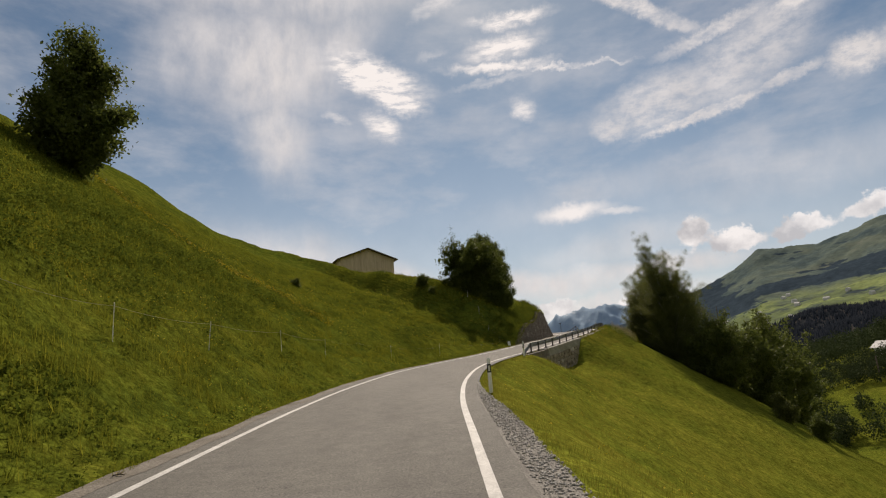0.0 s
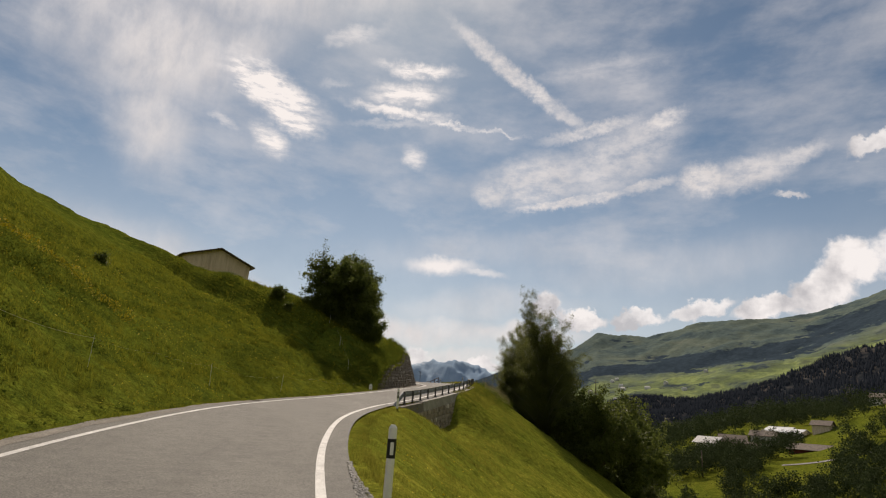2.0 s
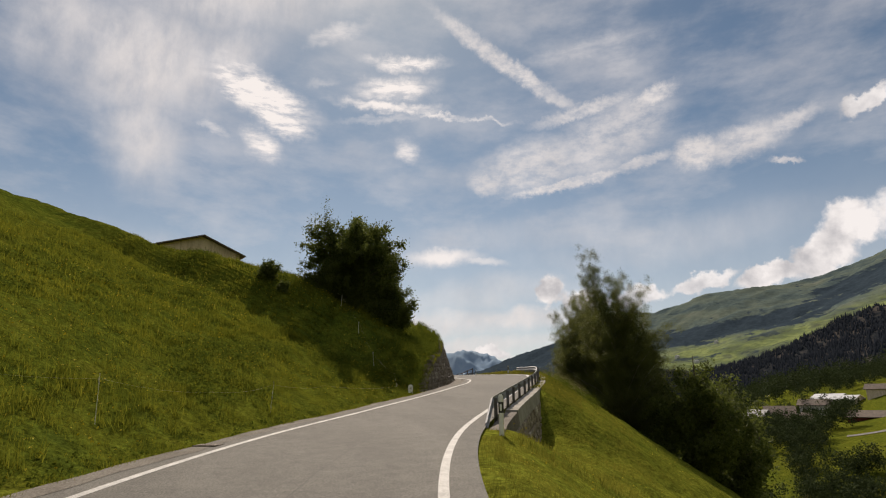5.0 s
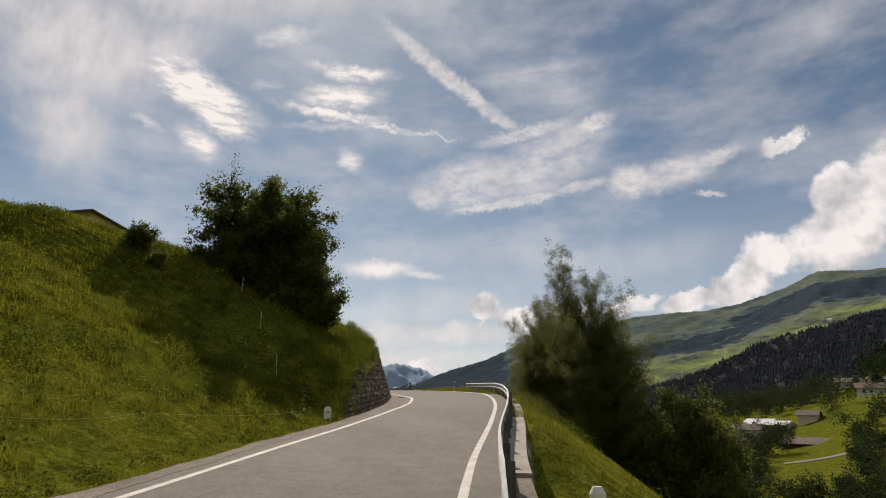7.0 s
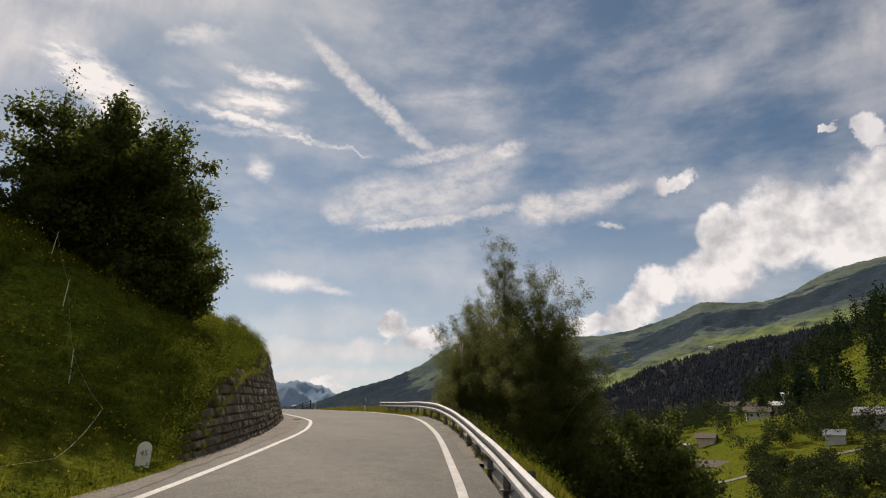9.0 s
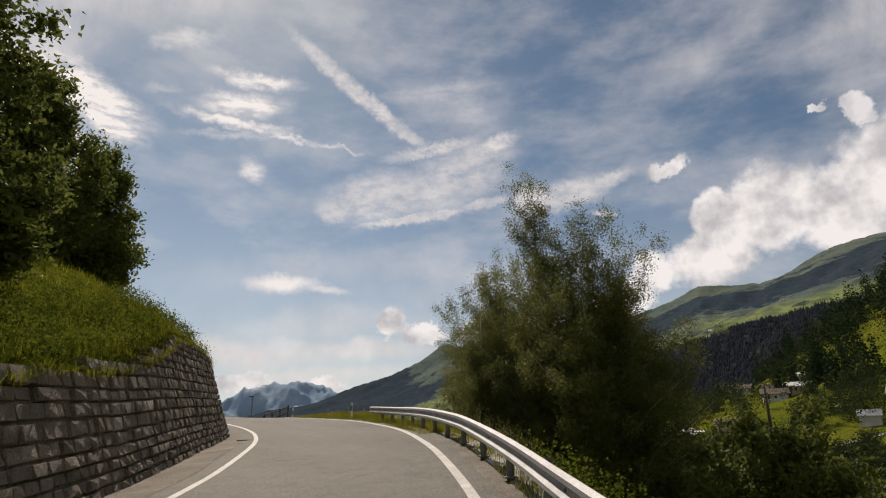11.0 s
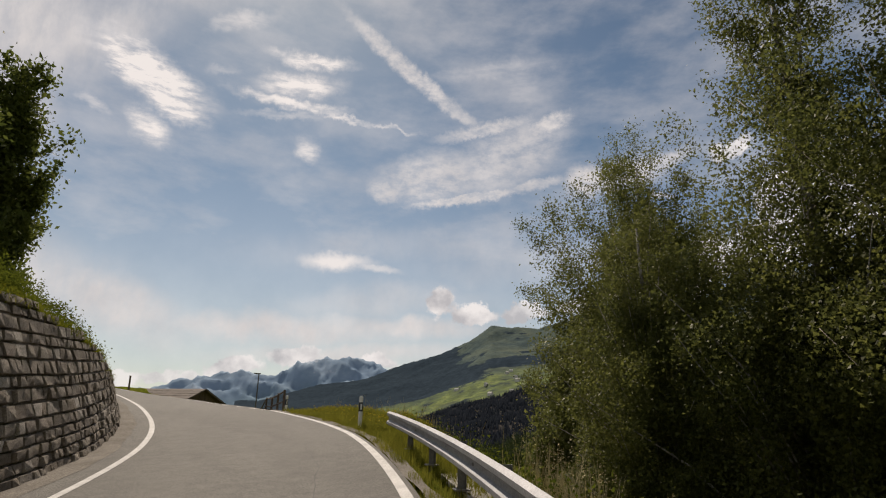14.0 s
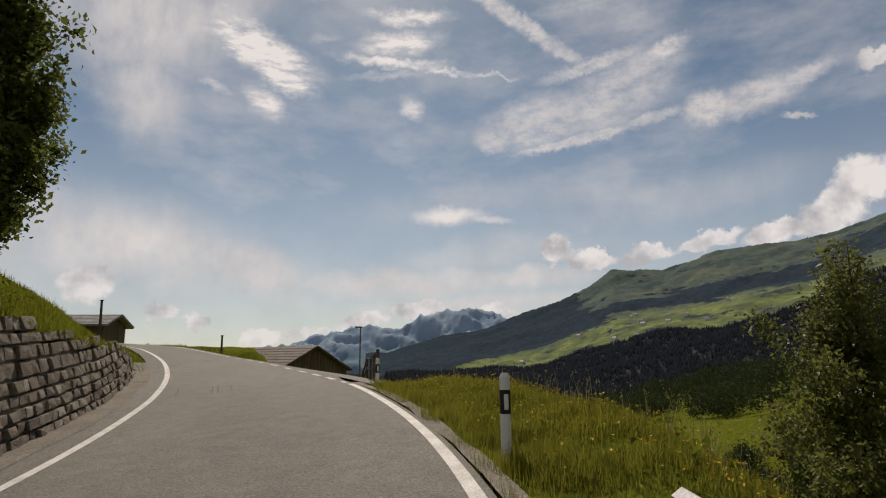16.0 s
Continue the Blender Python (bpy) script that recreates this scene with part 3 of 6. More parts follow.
# ---- mountains ----
def mountain(name, label, azs, rows, lo, hi, step, rough, seed, material):
    """A range round the valley: rows of (distance, elevations at azs), from its foot to its ridge and behind it."""
    az = np.arange(lo, hi + step, step)
    dist, elev = [], []
    for d, els in rows:
        dist.append(d)
        elev.append(np.interp(az, azs, els))
    n = 26
    R, Z = [], []
    for k in range(len(rows) - 1):
        for t in np.arange(n) / n:
            r = dist[k] * (1 - t) + dist[k + 1] * t
            z0, z1 = dist[k] * np.tan(np.radians(elev[k])), dist[k + 1] * np.tan(np.radians(elev[k + 1]))
            R.append(np.full_like(az, r))
            Z.append(z0 * (1 - t) + z1 * t)
    R.append(np.full_like(az, dist[-1])), Z.append(dist[-1] * np.tan(np.radians(elev[-1])))
    R, Z = np.array(R), np.array(Z)
    A = np.radians(np.broadcast_to(az, R.shape))
    X, Y = 12 + R * np.sin(A), 55 + R * np.cos(A)
    d0 = dist[0]
    Z = Z + rough * (wave(X, Y, d0 * 0.35, seed) * 0.5 + wave(X, Y, d0 * 0.12, seed + 1) * 0.22 + wave(X, Y, d0 * 0.045, seed + 2) * 0.1 + wave(X, Y, d0 * 0.018, seed + 3) * 0.05)
    if name == "mountain_peaks":
        Z = Z + rough * (0.55 - np.abs(wave(X, Y, d0 * 0.11, seed + 5))) * 0.5 + rough * 0.12 * (0.5 - np.abs(wave(X, Y, d0 * 0.03, seed + 6)))
    m, k = R.shape
    i = np.arange(m * k).reshape(m, k)
    f = np.stack([i[:-1, :-1], i[1:, :-1], i[1:, 1:], i[:-1, 1:]], -1).reshape(-1, 4)
    ob = quick_mesh(name, np.stack([X, Y, Z], -1).reshape(-1, 3), f, material, smooth=True)
    # how far up the slope, from its foot (0) to its ridge (1)
    el = np.degrees(np.arctan2(Z, R))
    lo_el, hi_el = elev[0], elev[-2]
    up = np.clip((el - lo_el) / np.maximum(hi_el - lo_el, 0.5), 0, 1)
    belt = ob.data.attributes.new("belt", "FLOAT", "POINT")
    belt.data.foreach_set("value", up.astype(np.float32).ravel())
    # woods on the left flank and in a broken band half way up; a dark band high on the right
    deg = np.broadcast_to(az, R.shape)
    wooded = (1 - sstep(deg, 22, 29)) * sstep(up, 0.42, 0.6) + 0.42 * np.exp(-((up - 0.60) / 0.11) ** 2) * (1 - 0.7 * sstep(deg, 44, 52)) + 0.5 * (1 - sstep(deg, 12, 18)) + 0.6 * sstep(deg, 46, 51) * np.exp(-((up - 0.76) / 0.12) ** 2)
    grove = ob.data.attributes.new("wooded", "FLOAT", "POINT")
    grove.data.foreach_set("value", wooded.astype(np.float32).ravel())
    return tagged(ob, label, "mountain", kind="structure")


def wood_mask(nt, src):
    n = nt.nodes.new("ShaderNodeMapRange")
    nt.links.new(src, n.inputs[0])
    n.inputs[1].default_value, n.inputs[2].default_value = 0.93, 0.99
    return n.outputs[0]


def mountain_material():
    """Mown fields and woods on the lower belt, rough pasture and rock above, with blue-grey haze painted into the
    colours.
    """
    m, nt, b = mat("hazy_alpine_slopes", 1.0, spec=0.0)
    belt = nt.nodes.new("ShaderNodeAttribute")
    belt.attribute_name = "belt"
    wob = nt.nodes.new("ShaderNodeMath")
    wob.operation = "MULTIPLY_ADD"
    nt.links.new(noise_tex(nt, 0.005, 5, 0.6), wob.inputs[0])
    wob.inputs[1].default_value = 0.42
    nt.links.new(belt.outputs["Fac"], wob.inputs[2])
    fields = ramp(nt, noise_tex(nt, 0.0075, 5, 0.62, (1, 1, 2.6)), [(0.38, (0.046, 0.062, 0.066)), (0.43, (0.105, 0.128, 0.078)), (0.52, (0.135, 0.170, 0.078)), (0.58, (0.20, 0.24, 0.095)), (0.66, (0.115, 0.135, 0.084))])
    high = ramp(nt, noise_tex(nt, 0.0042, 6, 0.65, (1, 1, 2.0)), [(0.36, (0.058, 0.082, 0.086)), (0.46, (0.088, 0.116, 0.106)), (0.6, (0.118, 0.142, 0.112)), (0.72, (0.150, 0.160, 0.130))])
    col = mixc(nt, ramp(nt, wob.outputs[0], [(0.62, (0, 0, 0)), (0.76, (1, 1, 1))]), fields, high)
    grove = nt.nodes.new("ShaderNodeAttribute")
    grove.attribute_name = "wooded"
    edge = nt.nodes.new("ShaderNodeMath")
    edge.operation = "MULTIPLY_ADD"
    nt.links.new(noise_tex(nt, 0.006, 7, 0.66, (1, 1, 2.2)), edge.inputs[0])
    edge.inputs[1].default_value = 1.5
    nt.links.new(grove.outputs["Fac"], edge.inputs[2])
    # wood colour lifted and blued to carry painted haze
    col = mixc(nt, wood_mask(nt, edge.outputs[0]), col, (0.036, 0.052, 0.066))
    fine = noise_tex(nt, 0.04, 5, 0.75)
    col = mixc(nt, 0.4, col, ramp(nt, fine, [(0.3, (0.12, 0.12, 0.12)), (0.7, (0.8, 0.8, 0.8))]), "OVERLAY")
    nt.links.new(col, b.inputs["Base Color"])
    return m


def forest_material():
    m, nt, b = mat("hazy_forest_floor", 1.0, spec=0.0)
    # dark floor tones take the same painted blue haze; pale ones are ravines
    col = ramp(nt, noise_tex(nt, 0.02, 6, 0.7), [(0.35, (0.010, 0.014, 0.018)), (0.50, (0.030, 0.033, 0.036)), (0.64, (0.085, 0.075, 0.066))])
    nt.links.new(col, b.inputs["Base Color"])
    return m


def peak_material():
    m, nt, b = mat("hazy_peaks", 1.0, spec=0.0)
    # pale blue air haze is painted into the rock and wood colours
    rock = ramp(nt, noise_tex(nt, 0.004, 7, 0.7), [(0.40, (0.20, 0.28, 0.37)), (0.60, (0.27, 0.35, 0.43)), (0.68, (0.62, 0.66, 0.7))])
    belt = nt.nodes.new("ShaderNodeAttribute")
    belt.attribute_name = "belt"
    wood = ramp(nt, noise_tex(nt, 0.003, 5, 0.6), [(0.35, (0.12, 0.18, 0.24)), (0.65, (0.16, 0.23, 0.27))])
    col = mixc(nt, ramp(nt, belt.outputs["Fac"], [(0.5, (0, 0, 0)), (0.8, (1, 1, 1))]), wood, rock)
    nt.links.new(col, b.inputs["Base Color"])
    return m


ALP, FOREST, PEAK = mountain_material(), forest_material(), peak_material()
AZS = [8, 12, 18, 23, 26.5, 29.7, 34.3, 37.8, 41.6, 45, 47.7, 51.7, 54.3, 59.4, 65, 68.6, 95]
FTOP = [-0.8, -0.8, -0.7, -0.1, 0.8, 1.7, 2.7, 2.9, 3.6, 4.6, 5.6, 7.4, 8.2, 9.1, 9.7, 10.2, 10.4]
RIDGE = [0.8, 2.2, 3.5, 4.9, 6.3, 8.2, 8.1, 9.4, 9.9, 10.0, 10.3, 11.2, 12.4, 12.4, 14.1, 14.8, 16]
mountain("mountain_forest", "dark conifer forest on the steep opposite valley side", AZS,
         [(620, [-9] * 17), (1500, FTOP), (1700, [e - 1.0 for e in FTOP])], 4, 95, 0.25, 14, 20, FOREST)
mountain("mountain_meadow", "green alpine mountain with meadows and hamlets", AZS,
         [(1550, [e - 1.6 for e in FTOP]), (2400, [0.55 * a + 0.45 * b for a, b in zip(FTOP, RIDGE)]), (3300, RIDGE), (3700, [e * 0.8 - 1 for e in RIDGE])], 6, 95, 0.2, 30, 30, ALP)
mountain("mountain_peaks", "distant rocky peaks with snow, blue haze painted into their colour", [-40, -20, -4, 1.2, 5.4, 8.7, 12.1, 16, 18.7, 23, 30],
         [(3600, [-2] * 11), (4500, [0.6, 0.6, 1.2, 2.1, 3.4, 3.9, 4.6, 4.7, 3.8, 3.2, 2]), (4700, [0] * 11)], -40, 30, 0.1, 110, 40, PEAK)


# ---- trees ----
def leaf_cloud(centres, spread_r, per, size, rng, flat=False):
    """Folded leaves of two triangles, or flat ones of one, in clusters round the centres."""
    n = len(centres) * per
    big = rng.rand(n, 1) < (0.0 if flat else 0.14)
    c = np.repeat(centres, per, 0) + rng.normal(0, 1, (n, 3)) * spread_r * np.where(big, 0.6, 1.0)
    d = rng.normal(0, 1, (n, 3))
    d /= np.linalg.norm(d, axis=1, keepdims=True)
    e = np.cross(d, rng.normal(0, 1, (n, 3)))
    e /= np.linalg.norm(e, axis=1, keepdims=True)
    s = size * (0.6 + 0.8 * rng.rand(n, 1)) * np.where(big, 1.6, 1.0)
    if flat:
        v = np.stack([c - d * s, c + e * s * 0.7 + d * s * 0.5, c - e * s * 0.7 + d * s * 0.5], 1).reshape(-1, 3)
        return v, np.arange(n * 3).reshape(-1, 3)
    up = np.cross(d, e) * s * 0.25
    p0, p1, p2, p3 = c - d * s, c + e * s * 0.55 + up, c + d * s, c - e * s * 0.55 + up
    v = np.stack([p0, p1, p2, p3], 1).reshape(-1, 3)
    i = np.arange(n)[:, None] * 4
    f = np.concatenate([i + [[0, 1, 2]], i + [[0, 2, 3]]], 0)
    return v, f


def tree(name, label, x, y, height, lobes, leaf_mat, bark, clusters, per, size, cl_r, seed, trunk_r=0.18, lean=(0, 0), z=None, flat=False):
    """lobes: (dx, dy, centre height, radius across, radius up), as parts of the height."""
    rng = np.random.RandomState(seed)
    z0 = float(ground_height(np.array([x]), np.array([y]))[0]) - 0.25 if z is None else z
    root = new(name)
    root.location = (x, y, z0)
    # trunk and limbs
    top = height * 0.86
    pts = [(lean[0] * t * height + 0.12 * math.sin(5 * t + seed), lean[1] * t * height + 0.1 * math.cos(4 * t + seed), t * top) for t in np.linspace(0, 1, 9)]
    V, F = tube_points(pts, [trunk_r * (1.25 - 1.15 * t) + 0.012 for t in np.linspace(0, 1, 9)], 7)
    vol = np.array([l[3] ** 2 * l[4] for l in lobes])
    limbs = max(8, clusters // 6)
    vol = vol**0.58
    pick = rng.choice(len(lobes), limbs, p=vol / vol.sum())
    q = rng.normal(0, 1, (limbs, 3))
    q /= np.linalg.norm(q, axis=1, keepdims=True)
    q *= (0.45 + 0.55 * rng.rand(limbs, 1) ** 0.5) * (1 + 0.15 * rng.normal(0, 1, (limbs, 1)).clip(-1, 1.2))
    L = np.array(lobes)[pick]
    tips = np.c_[L[:, 0] * height + q[:, 0] * L[:, 3] * height, L[:, 1] * height + q[:, 1] * L[:, 3] * height, L[:, 2] * height + q[:, 2] * L[:, 4] * height]
    tips[:, 2] = np.maximum(tips[:, 2], 0.3)
    cen = []
    for k in range(limbs):
        tip = Vector(tips[k])
        t = min(max((tip.z / top) * 0.8 - 0.12, 0.05), 0.92)
        b = Vector(pts[int(t * 8)])
        mid = b.lerp(tip, 0.55) + Vector((0, 0, 0.07 * (tip - b).length))
        for s in rng.rand(6) ** 0.6:
            p = b.lerp(mid, s).lerp(mid.lerp(tip, s), s) if s < 0.96 else tip
            cen.append(np.array(p) + rng.normal(0, 1, 3) * cl_r * 0.55)
        if k < 60:
            r = max(trunk_r * 0.3 * (1 - 0.75 * t), 0.012)
            v, f = tube_points([b, mid, tip], [r, r * 0.55, 0.006], 5)
            o = len(V)
            V += v
            F += [tuple(i + o for i in g) for g in f]
    cen = np.array(cen)
    cen[:, 2] = np.maximum(cen[:, 2], 0.15)
    mesh_ob("trunk", V, F, bark, root, True)
    v, f = leaf_cloud(cen, cl_r, per, size, rng, flat)
    quick_mesh("crown", v, f, leaf_mat, root)
    return tagged(root, label, "tree")


BROAD = [(0, 0, 0.5, 0.34, 0.36), (0.16, 0.05, 0.38, 0.24, 0.28), (-0.18, 0.0, 0.36, 0.24, 0.28), (0.02, 0.15, 0.42, 0.24, 0.28), (0.0, -0.16, 0.38, 0.24, 0.3), (0, 0, 0.78, 0.2, 0.2), (0, 0, 0.16, 0.26, 0.14)]
OVAL = [(0, 0, 0.5, 0.27, 0.36), (0.12, 0.03, 0.36, 0.2, 0.26), (-0.13, 0.0, 0.4, 0.2, 0.26), (0.0, -0.1, 0.3, 0.22, 0.24), (0.03, 0, 0.8, 0.16, 0.18), (-0.08, 0, 0.7, 0.14, 0.2)]
DOME = [(0, 0, 0.5, 0.44, 0.4), (-0.36, 0, 0.48, 0.26, 0.3), (0.32, -0.05, 0.5, 0.3, 0.36), (0.16, 0, 0.8, 0.26, 0.18), (-0.18, 0.1, 0.78, 0.22, 0.16), (0, -0.2, 0.4, 0.4, 0.3)]
SLIM = [(0, 0, 0.30, 0.19, 0.24), (0, 0, 0.5, 0.15, 0.22), (0.02, 0, 0.7, 0.095, 0.18), (0.03, 0, 0.88, 0.05, 0.12), (-0.1, 0.05, 0.33, 0.12, 0.2), (0.1, -0.04, 0.38, 0.12, 0.2)]

MAPLE = [(0.08, 0, 0.66, 0.40, 0.26), (-0.28, 0, 0.64, 0.26, 0.19), (-0.42, 0, 0.56, 0.14, 0.12), (0.42, 0, 0.60, 0.24, 0.24), (0.18, 0, 0.87, 0.26, 0.13), (-0.12, 0.05, 0.83, 0.26, 0.14), (0.1, -0.25, 0.62, 0.32, 0.22), (0.1, 0.25, 0.62, 0.34, 0.22), (0.48, -0.15, 0.34, 0.24, 0.22), (0.3, -0.2, 0.2, 0.22, 0.16), (-0.22, -0.05, 0.36, 0.2, 0.16), (0.0, -0.1, 0.3, 0.22, 0.18)]
tree("maple_tree", "dense dark-green broadleaf tree on the bank above the stone wall", 3.9, 70.6, 7.3, MAPLE, LEAF, BARK, 1000, 66, 0.09, 0.24, 11, 0.22)
tree("ash_sapling", "thin sparse-leaved young tree behind the dense maple", 2.1, 71.6, 7.6, [(0, 0, 0.95, 0.07, 0.09), (0.06, 0, 0.84, 0.1, 0.08), (-0.10, 0, 0.80, 0.08, 0.08), (-0.16, 0, 0.68, 0.07, 0.08), (-0.2, 0, 0.58, 0.06, 0.06)], LEAF, BARK, 110, 8, 0.075, 0.2, 81, 0.05)
tree("hazel_bush", "low round shrub on the hill beside the maple", -1.9, 67.8, 1.3, DOME, LEAF, BARK, 110, 56, 0.06, 0.15, 82, 0.04)
tree("hazel_bush", "small dark shrub on the grassy hill crest", -0.7, 66.4, 0.8, DOME, LEAF, BARK, 60, 44, 0.05, 0.12, 83, 0.03)
tree("hazel_bush", "dark shrub in the shade under the maple", 1.9, 69.2, 3.0, DOME, LEAF, BARK, 110, 56, 0.06, 0.15, 85, 0.04)
tree("hazel_bush", "small dark shrub on the open meadow", -12.6, 51.2, 1.0, DOME, LEAF, BARK, 60, 44, 0.05, 0.12, 84, 0.03)
tree("hazel_bush", "dense dark shrub at the top of the stone wall", 7.4, 69.4, 3.6, DOME, LEAF, BARK, 360, 60, 0.075, 0.2, 21, 0.08)
tree("sycamore_tree", "broad dark-leaved tree on the bank above the wall", 8.8, 88.0, 10.0, OVAL, LEAF, BARK, 650, 66, 0.10, 0.30, 22, 0.18)
tree("sycamore_tree", "dense tall tree above the end of the stone wall", 7.6, 104.6, 15.5, [(a * 0.8, b * 0.8, c, d * 0.8, e) for a, b, c, d, e in OVAL], LEAF, BARK, 700, 66, 0.13, 0.36, 23, 0.2)
tree("sycamore_tree", "tall leafy tree on the bank above the stone wall", 6.8, 81.6, 8.8, OVAL, LEAF, BARK, 650, 66, 0.09, 0.28, 24, 0.18)
tree("ash_tree", "tall dense broadleaf tree on the hill crest", -22.8, 35.6, 11.6, OVAL, LEAF, BARK, 640, 60, 0.13, 0.36, 12, 0.25)


def rise_to(x, y, top):
    """The height of a tree at x, y whose top lies that high."""
    return (top + 0.25 - float(ground_height(np.array([x]), np.array([y]))[0])) / 0.97


FULL = [(a * 0.8, b * 0.8, c, d * 0.76, e) for a, b, c, d, e in OVAL]
WIDE = [(0, 0, 0.48, 0.27, 0.36), (-0.12, 0.04, 0.55, 0.2, 0.26), (0.13, 0.0, 0.4, 0.2, 0.26), (-0.02, -0.12, 0.34, 0.24, 0.24), (0.0, 0, 0.82, 0.17, 0.17), (-0.08, 0, 0.7, 0.19, 0.2), (-0.04, 0, 0.2, 0.24, 0.16), (0.14, -0.07, 0.6, 0.18, 0.26)]
TOWER = [(0, 0, 0.24, 0.17, 0.2), (0.06, -0.08, 0.3, 0.17, 0.2), (-0.05, 0.08, 0.3, 0.17, 0.2), (0, 0, 0.42, 0.16, 0.22), (0.01, 0, 0.58, 0.14, 0.2), (0.0, 0, 0.73, 0.115, 0.16), (-0.01, 0, 0.89, 0.08, 0.11), (-0.08, 0.03, 0.35, 0.14, 0.2), (0.08, -0.03, 0.4, 0.14, 0.2)]
ROUND = [(0, 0, 0.45, 0.28, 0.34), (0.1, 0.03, 0.58, 0.22, 0.26), (-0.1, 0, 0.62, 0.21, 0.26), (0, -0.1, 0.35, 0.25, 0.26), (0.0, 0.1, 0.62, 0.21, 0.25), (0.0, -0.05, 0.80, 0.19, 0.17), (0.05, 0, 0.28, 0.28, 0.22)]
tree("birch_tree", "tall slender birch with a narrow airy top", 27.65, 74.7, 16.6, TOWER, BIRCH_LEAF, BIRCH_BARK, 2300, 105, 0.037, 0.17, 13, 0.16, flat=True)
tree("birch_tree", "leafy birch beside the guard rail", 29.4, 80.6, rise_to(29.4, 80.6, 13.8), WIDE, BIRCH_LEAF, BIRCH_BARK, 2500, 115, 0.035, 0.17, 14, 0.14, flat=True)
tree("birch_tree", "broad birch on the valley slope", 28.6, 72.4, rise_to(28.6, 72.4, 13.6), ROUND, BIRCH_LEAF, BIRCH_BARK, 2500, 150, 0.038, 0.2, 15, 0.14, flat=True)
tree("birch_tree", "dense birch behind the others on the slope", 31.2, 81.5, rise_to(31.2, 81.5, 12.5), OVAL, BIRCH_LEAF, BIRCH_BARK, 700, 100, 0.07, 0.26, 30, 0.12, flat=True)
tree("birch_tree", "young birch close behind the guard rail", 26.1, 77.4, 8.6, FULL, BIRCH_LEAF, BIRCH_BARK, 1100, 130, 0.028, 0.14, 25, 0.09, flat=True)
tree("birch_tree", "slender birch among the other trees on the slope", 30.2, 72.8, 11.6, FULL, BIRCH_LEAF, BIRCH_BARK, 700, 80, 0.065, 0.25, 29, 0.12, flat=True)
tree("hazel_bush", "tall dense leafy thicket at the foot of the birches", 28.3, 82.7, 5.0, BROAD, BIRCH_LEAF, BARK, 420, 74, 0.054, 0.2, 33, 0.06)
tree("hazel_tree", "bushy many-stemmed tree at the edge of the valley slope", 37.0, 93.6, 11.2 - float(ground_height(np.array([37.0]), np.array([93.6]))[0]), OVAL + [(0, 0, 0.2, 0.3, 0.16)], BIRCH_LEAF, BARK, 640, 70, 0.075, 0.28, 35, 0.1)
tree("hazel_bush", "small dark bush on the valley slope", 33.4, 99.5, 4.2, DOME, LEAF, BARK, 150, 50, 0.08, 0.2, 34, 0.05)
tree("alder_tree", "dark alder on the valley slope", 32, 67.4, 11, BROAD, LEAF, BARK, 520, 52, 0.10, 0.3, 16)
tree("alder_tree", "dark alder on the valley slope", 33.5, 76, 12, BROAD, LEAF, BARK, 460, 46, 0.12, 0.32, 26)
tree("alder_tree", "dark alder on the valley slope", 37, 71, 10, BROAD, LEAF, BARK, 430, 42, 0.13, 0.34, 27)
tree("alder_tree", "dark alder on the valley slope", 41, 76, 13, BROAD, LEAF, BARK, 430, 42, 0.15, 0.36, 28)
tree("alder_tree", "dark alder on the valley slope", 47, 84, 17, BROAD, LEAF, BARK, 440, 42, 0.17, 0.42, 17)
tree("alder_tree", "dark alder on the valley slope", 53, 93, 19, BROAD, LEAF, BARK, 440, 42, 0.18, 0.45, 18)
tree("apple_tree", "small tree alone on the steep meadow", 33.0, 59.0, 3.6, OVAL, BIRCH_LEAF, BARK, 130, 46, 0.085, 0.18, 31, 0.07)
tree("apple_tree", "small bushy tree on the steep meadow", 35.2, 57.4, 3.2, BROAD, LEAF, BARK, 130, 46, 0.085, 0.18, 32, 0.07)


# ---- posts ----
def delineator(x, y, top):
    root = new("delineator_post")
    j, u = near_road(np.array([x]), np.array([y]))
    root.location = (x, y, top - 1.07)
    root.rotation_euler = (0, 0, math.atan2(-TAN[j[0], 0], TAN[j[0], 1]))
    bm = bmesh.new()
    bmesh.ops.create_cone(bm, cap_ends=True, segments=20, radius1=0.06, radius2=0.06, depth=1.15)
    bmesh.ops.scale(bm, vec=(1, 0.75, 1), verts=bm.verts)
    bmesh.ops.translate(bm, vec=(0, 0, 0.45), verts=bm.verts)
    top = [v for v in bm.verts if v.co.z > 1]
    r = bmesh.ops.extrude_face_region(bm, geom=[f for f in bm.faces if all(v in top for v in f.verts)])
    vs = [g for g in r["geom"] if isinstance(g, bmesh.types.BMVert)]
    bmesh.ops.translate(bm, vec=(0, 0, 0.045), verts=vs)
    bmesh.ops.scale(bm, vec=(0.55, 0.55, 1), verts=vs)
    body = part("body", bm, WHITE, root)
    bm = bmesh.new()
    bmesh.ops.create_cone(bm, cap_ends=False, segments=20, radius1=0.063, radius2=0.063, depth=0.26)
    bmesh.ops.scale(bm, vec=(1, 0.77, 1), verts=bm.verts)
    bmesh.ops.translate(bm, vec=(0, 0, 0.75), verts=bm.verts)
    part("black_band", bm, BLACK, root, "black plastic band")
    part("reflector", box(0.05, 0.012, 0.17, (0, -0.05, 0.75), 0.004), WHITE, root, "white reflector")
    return tagged(root, "white plastic delineator post with black band", "road post", group="delineator posts")


for px, py, top in ((1.4, 18.6, 0.31), (5.42, 39.6, 1.58), (22.6, 85.4, 5.36), (22.6, 97.1, 5.6)):
    delineator(px, py, top)


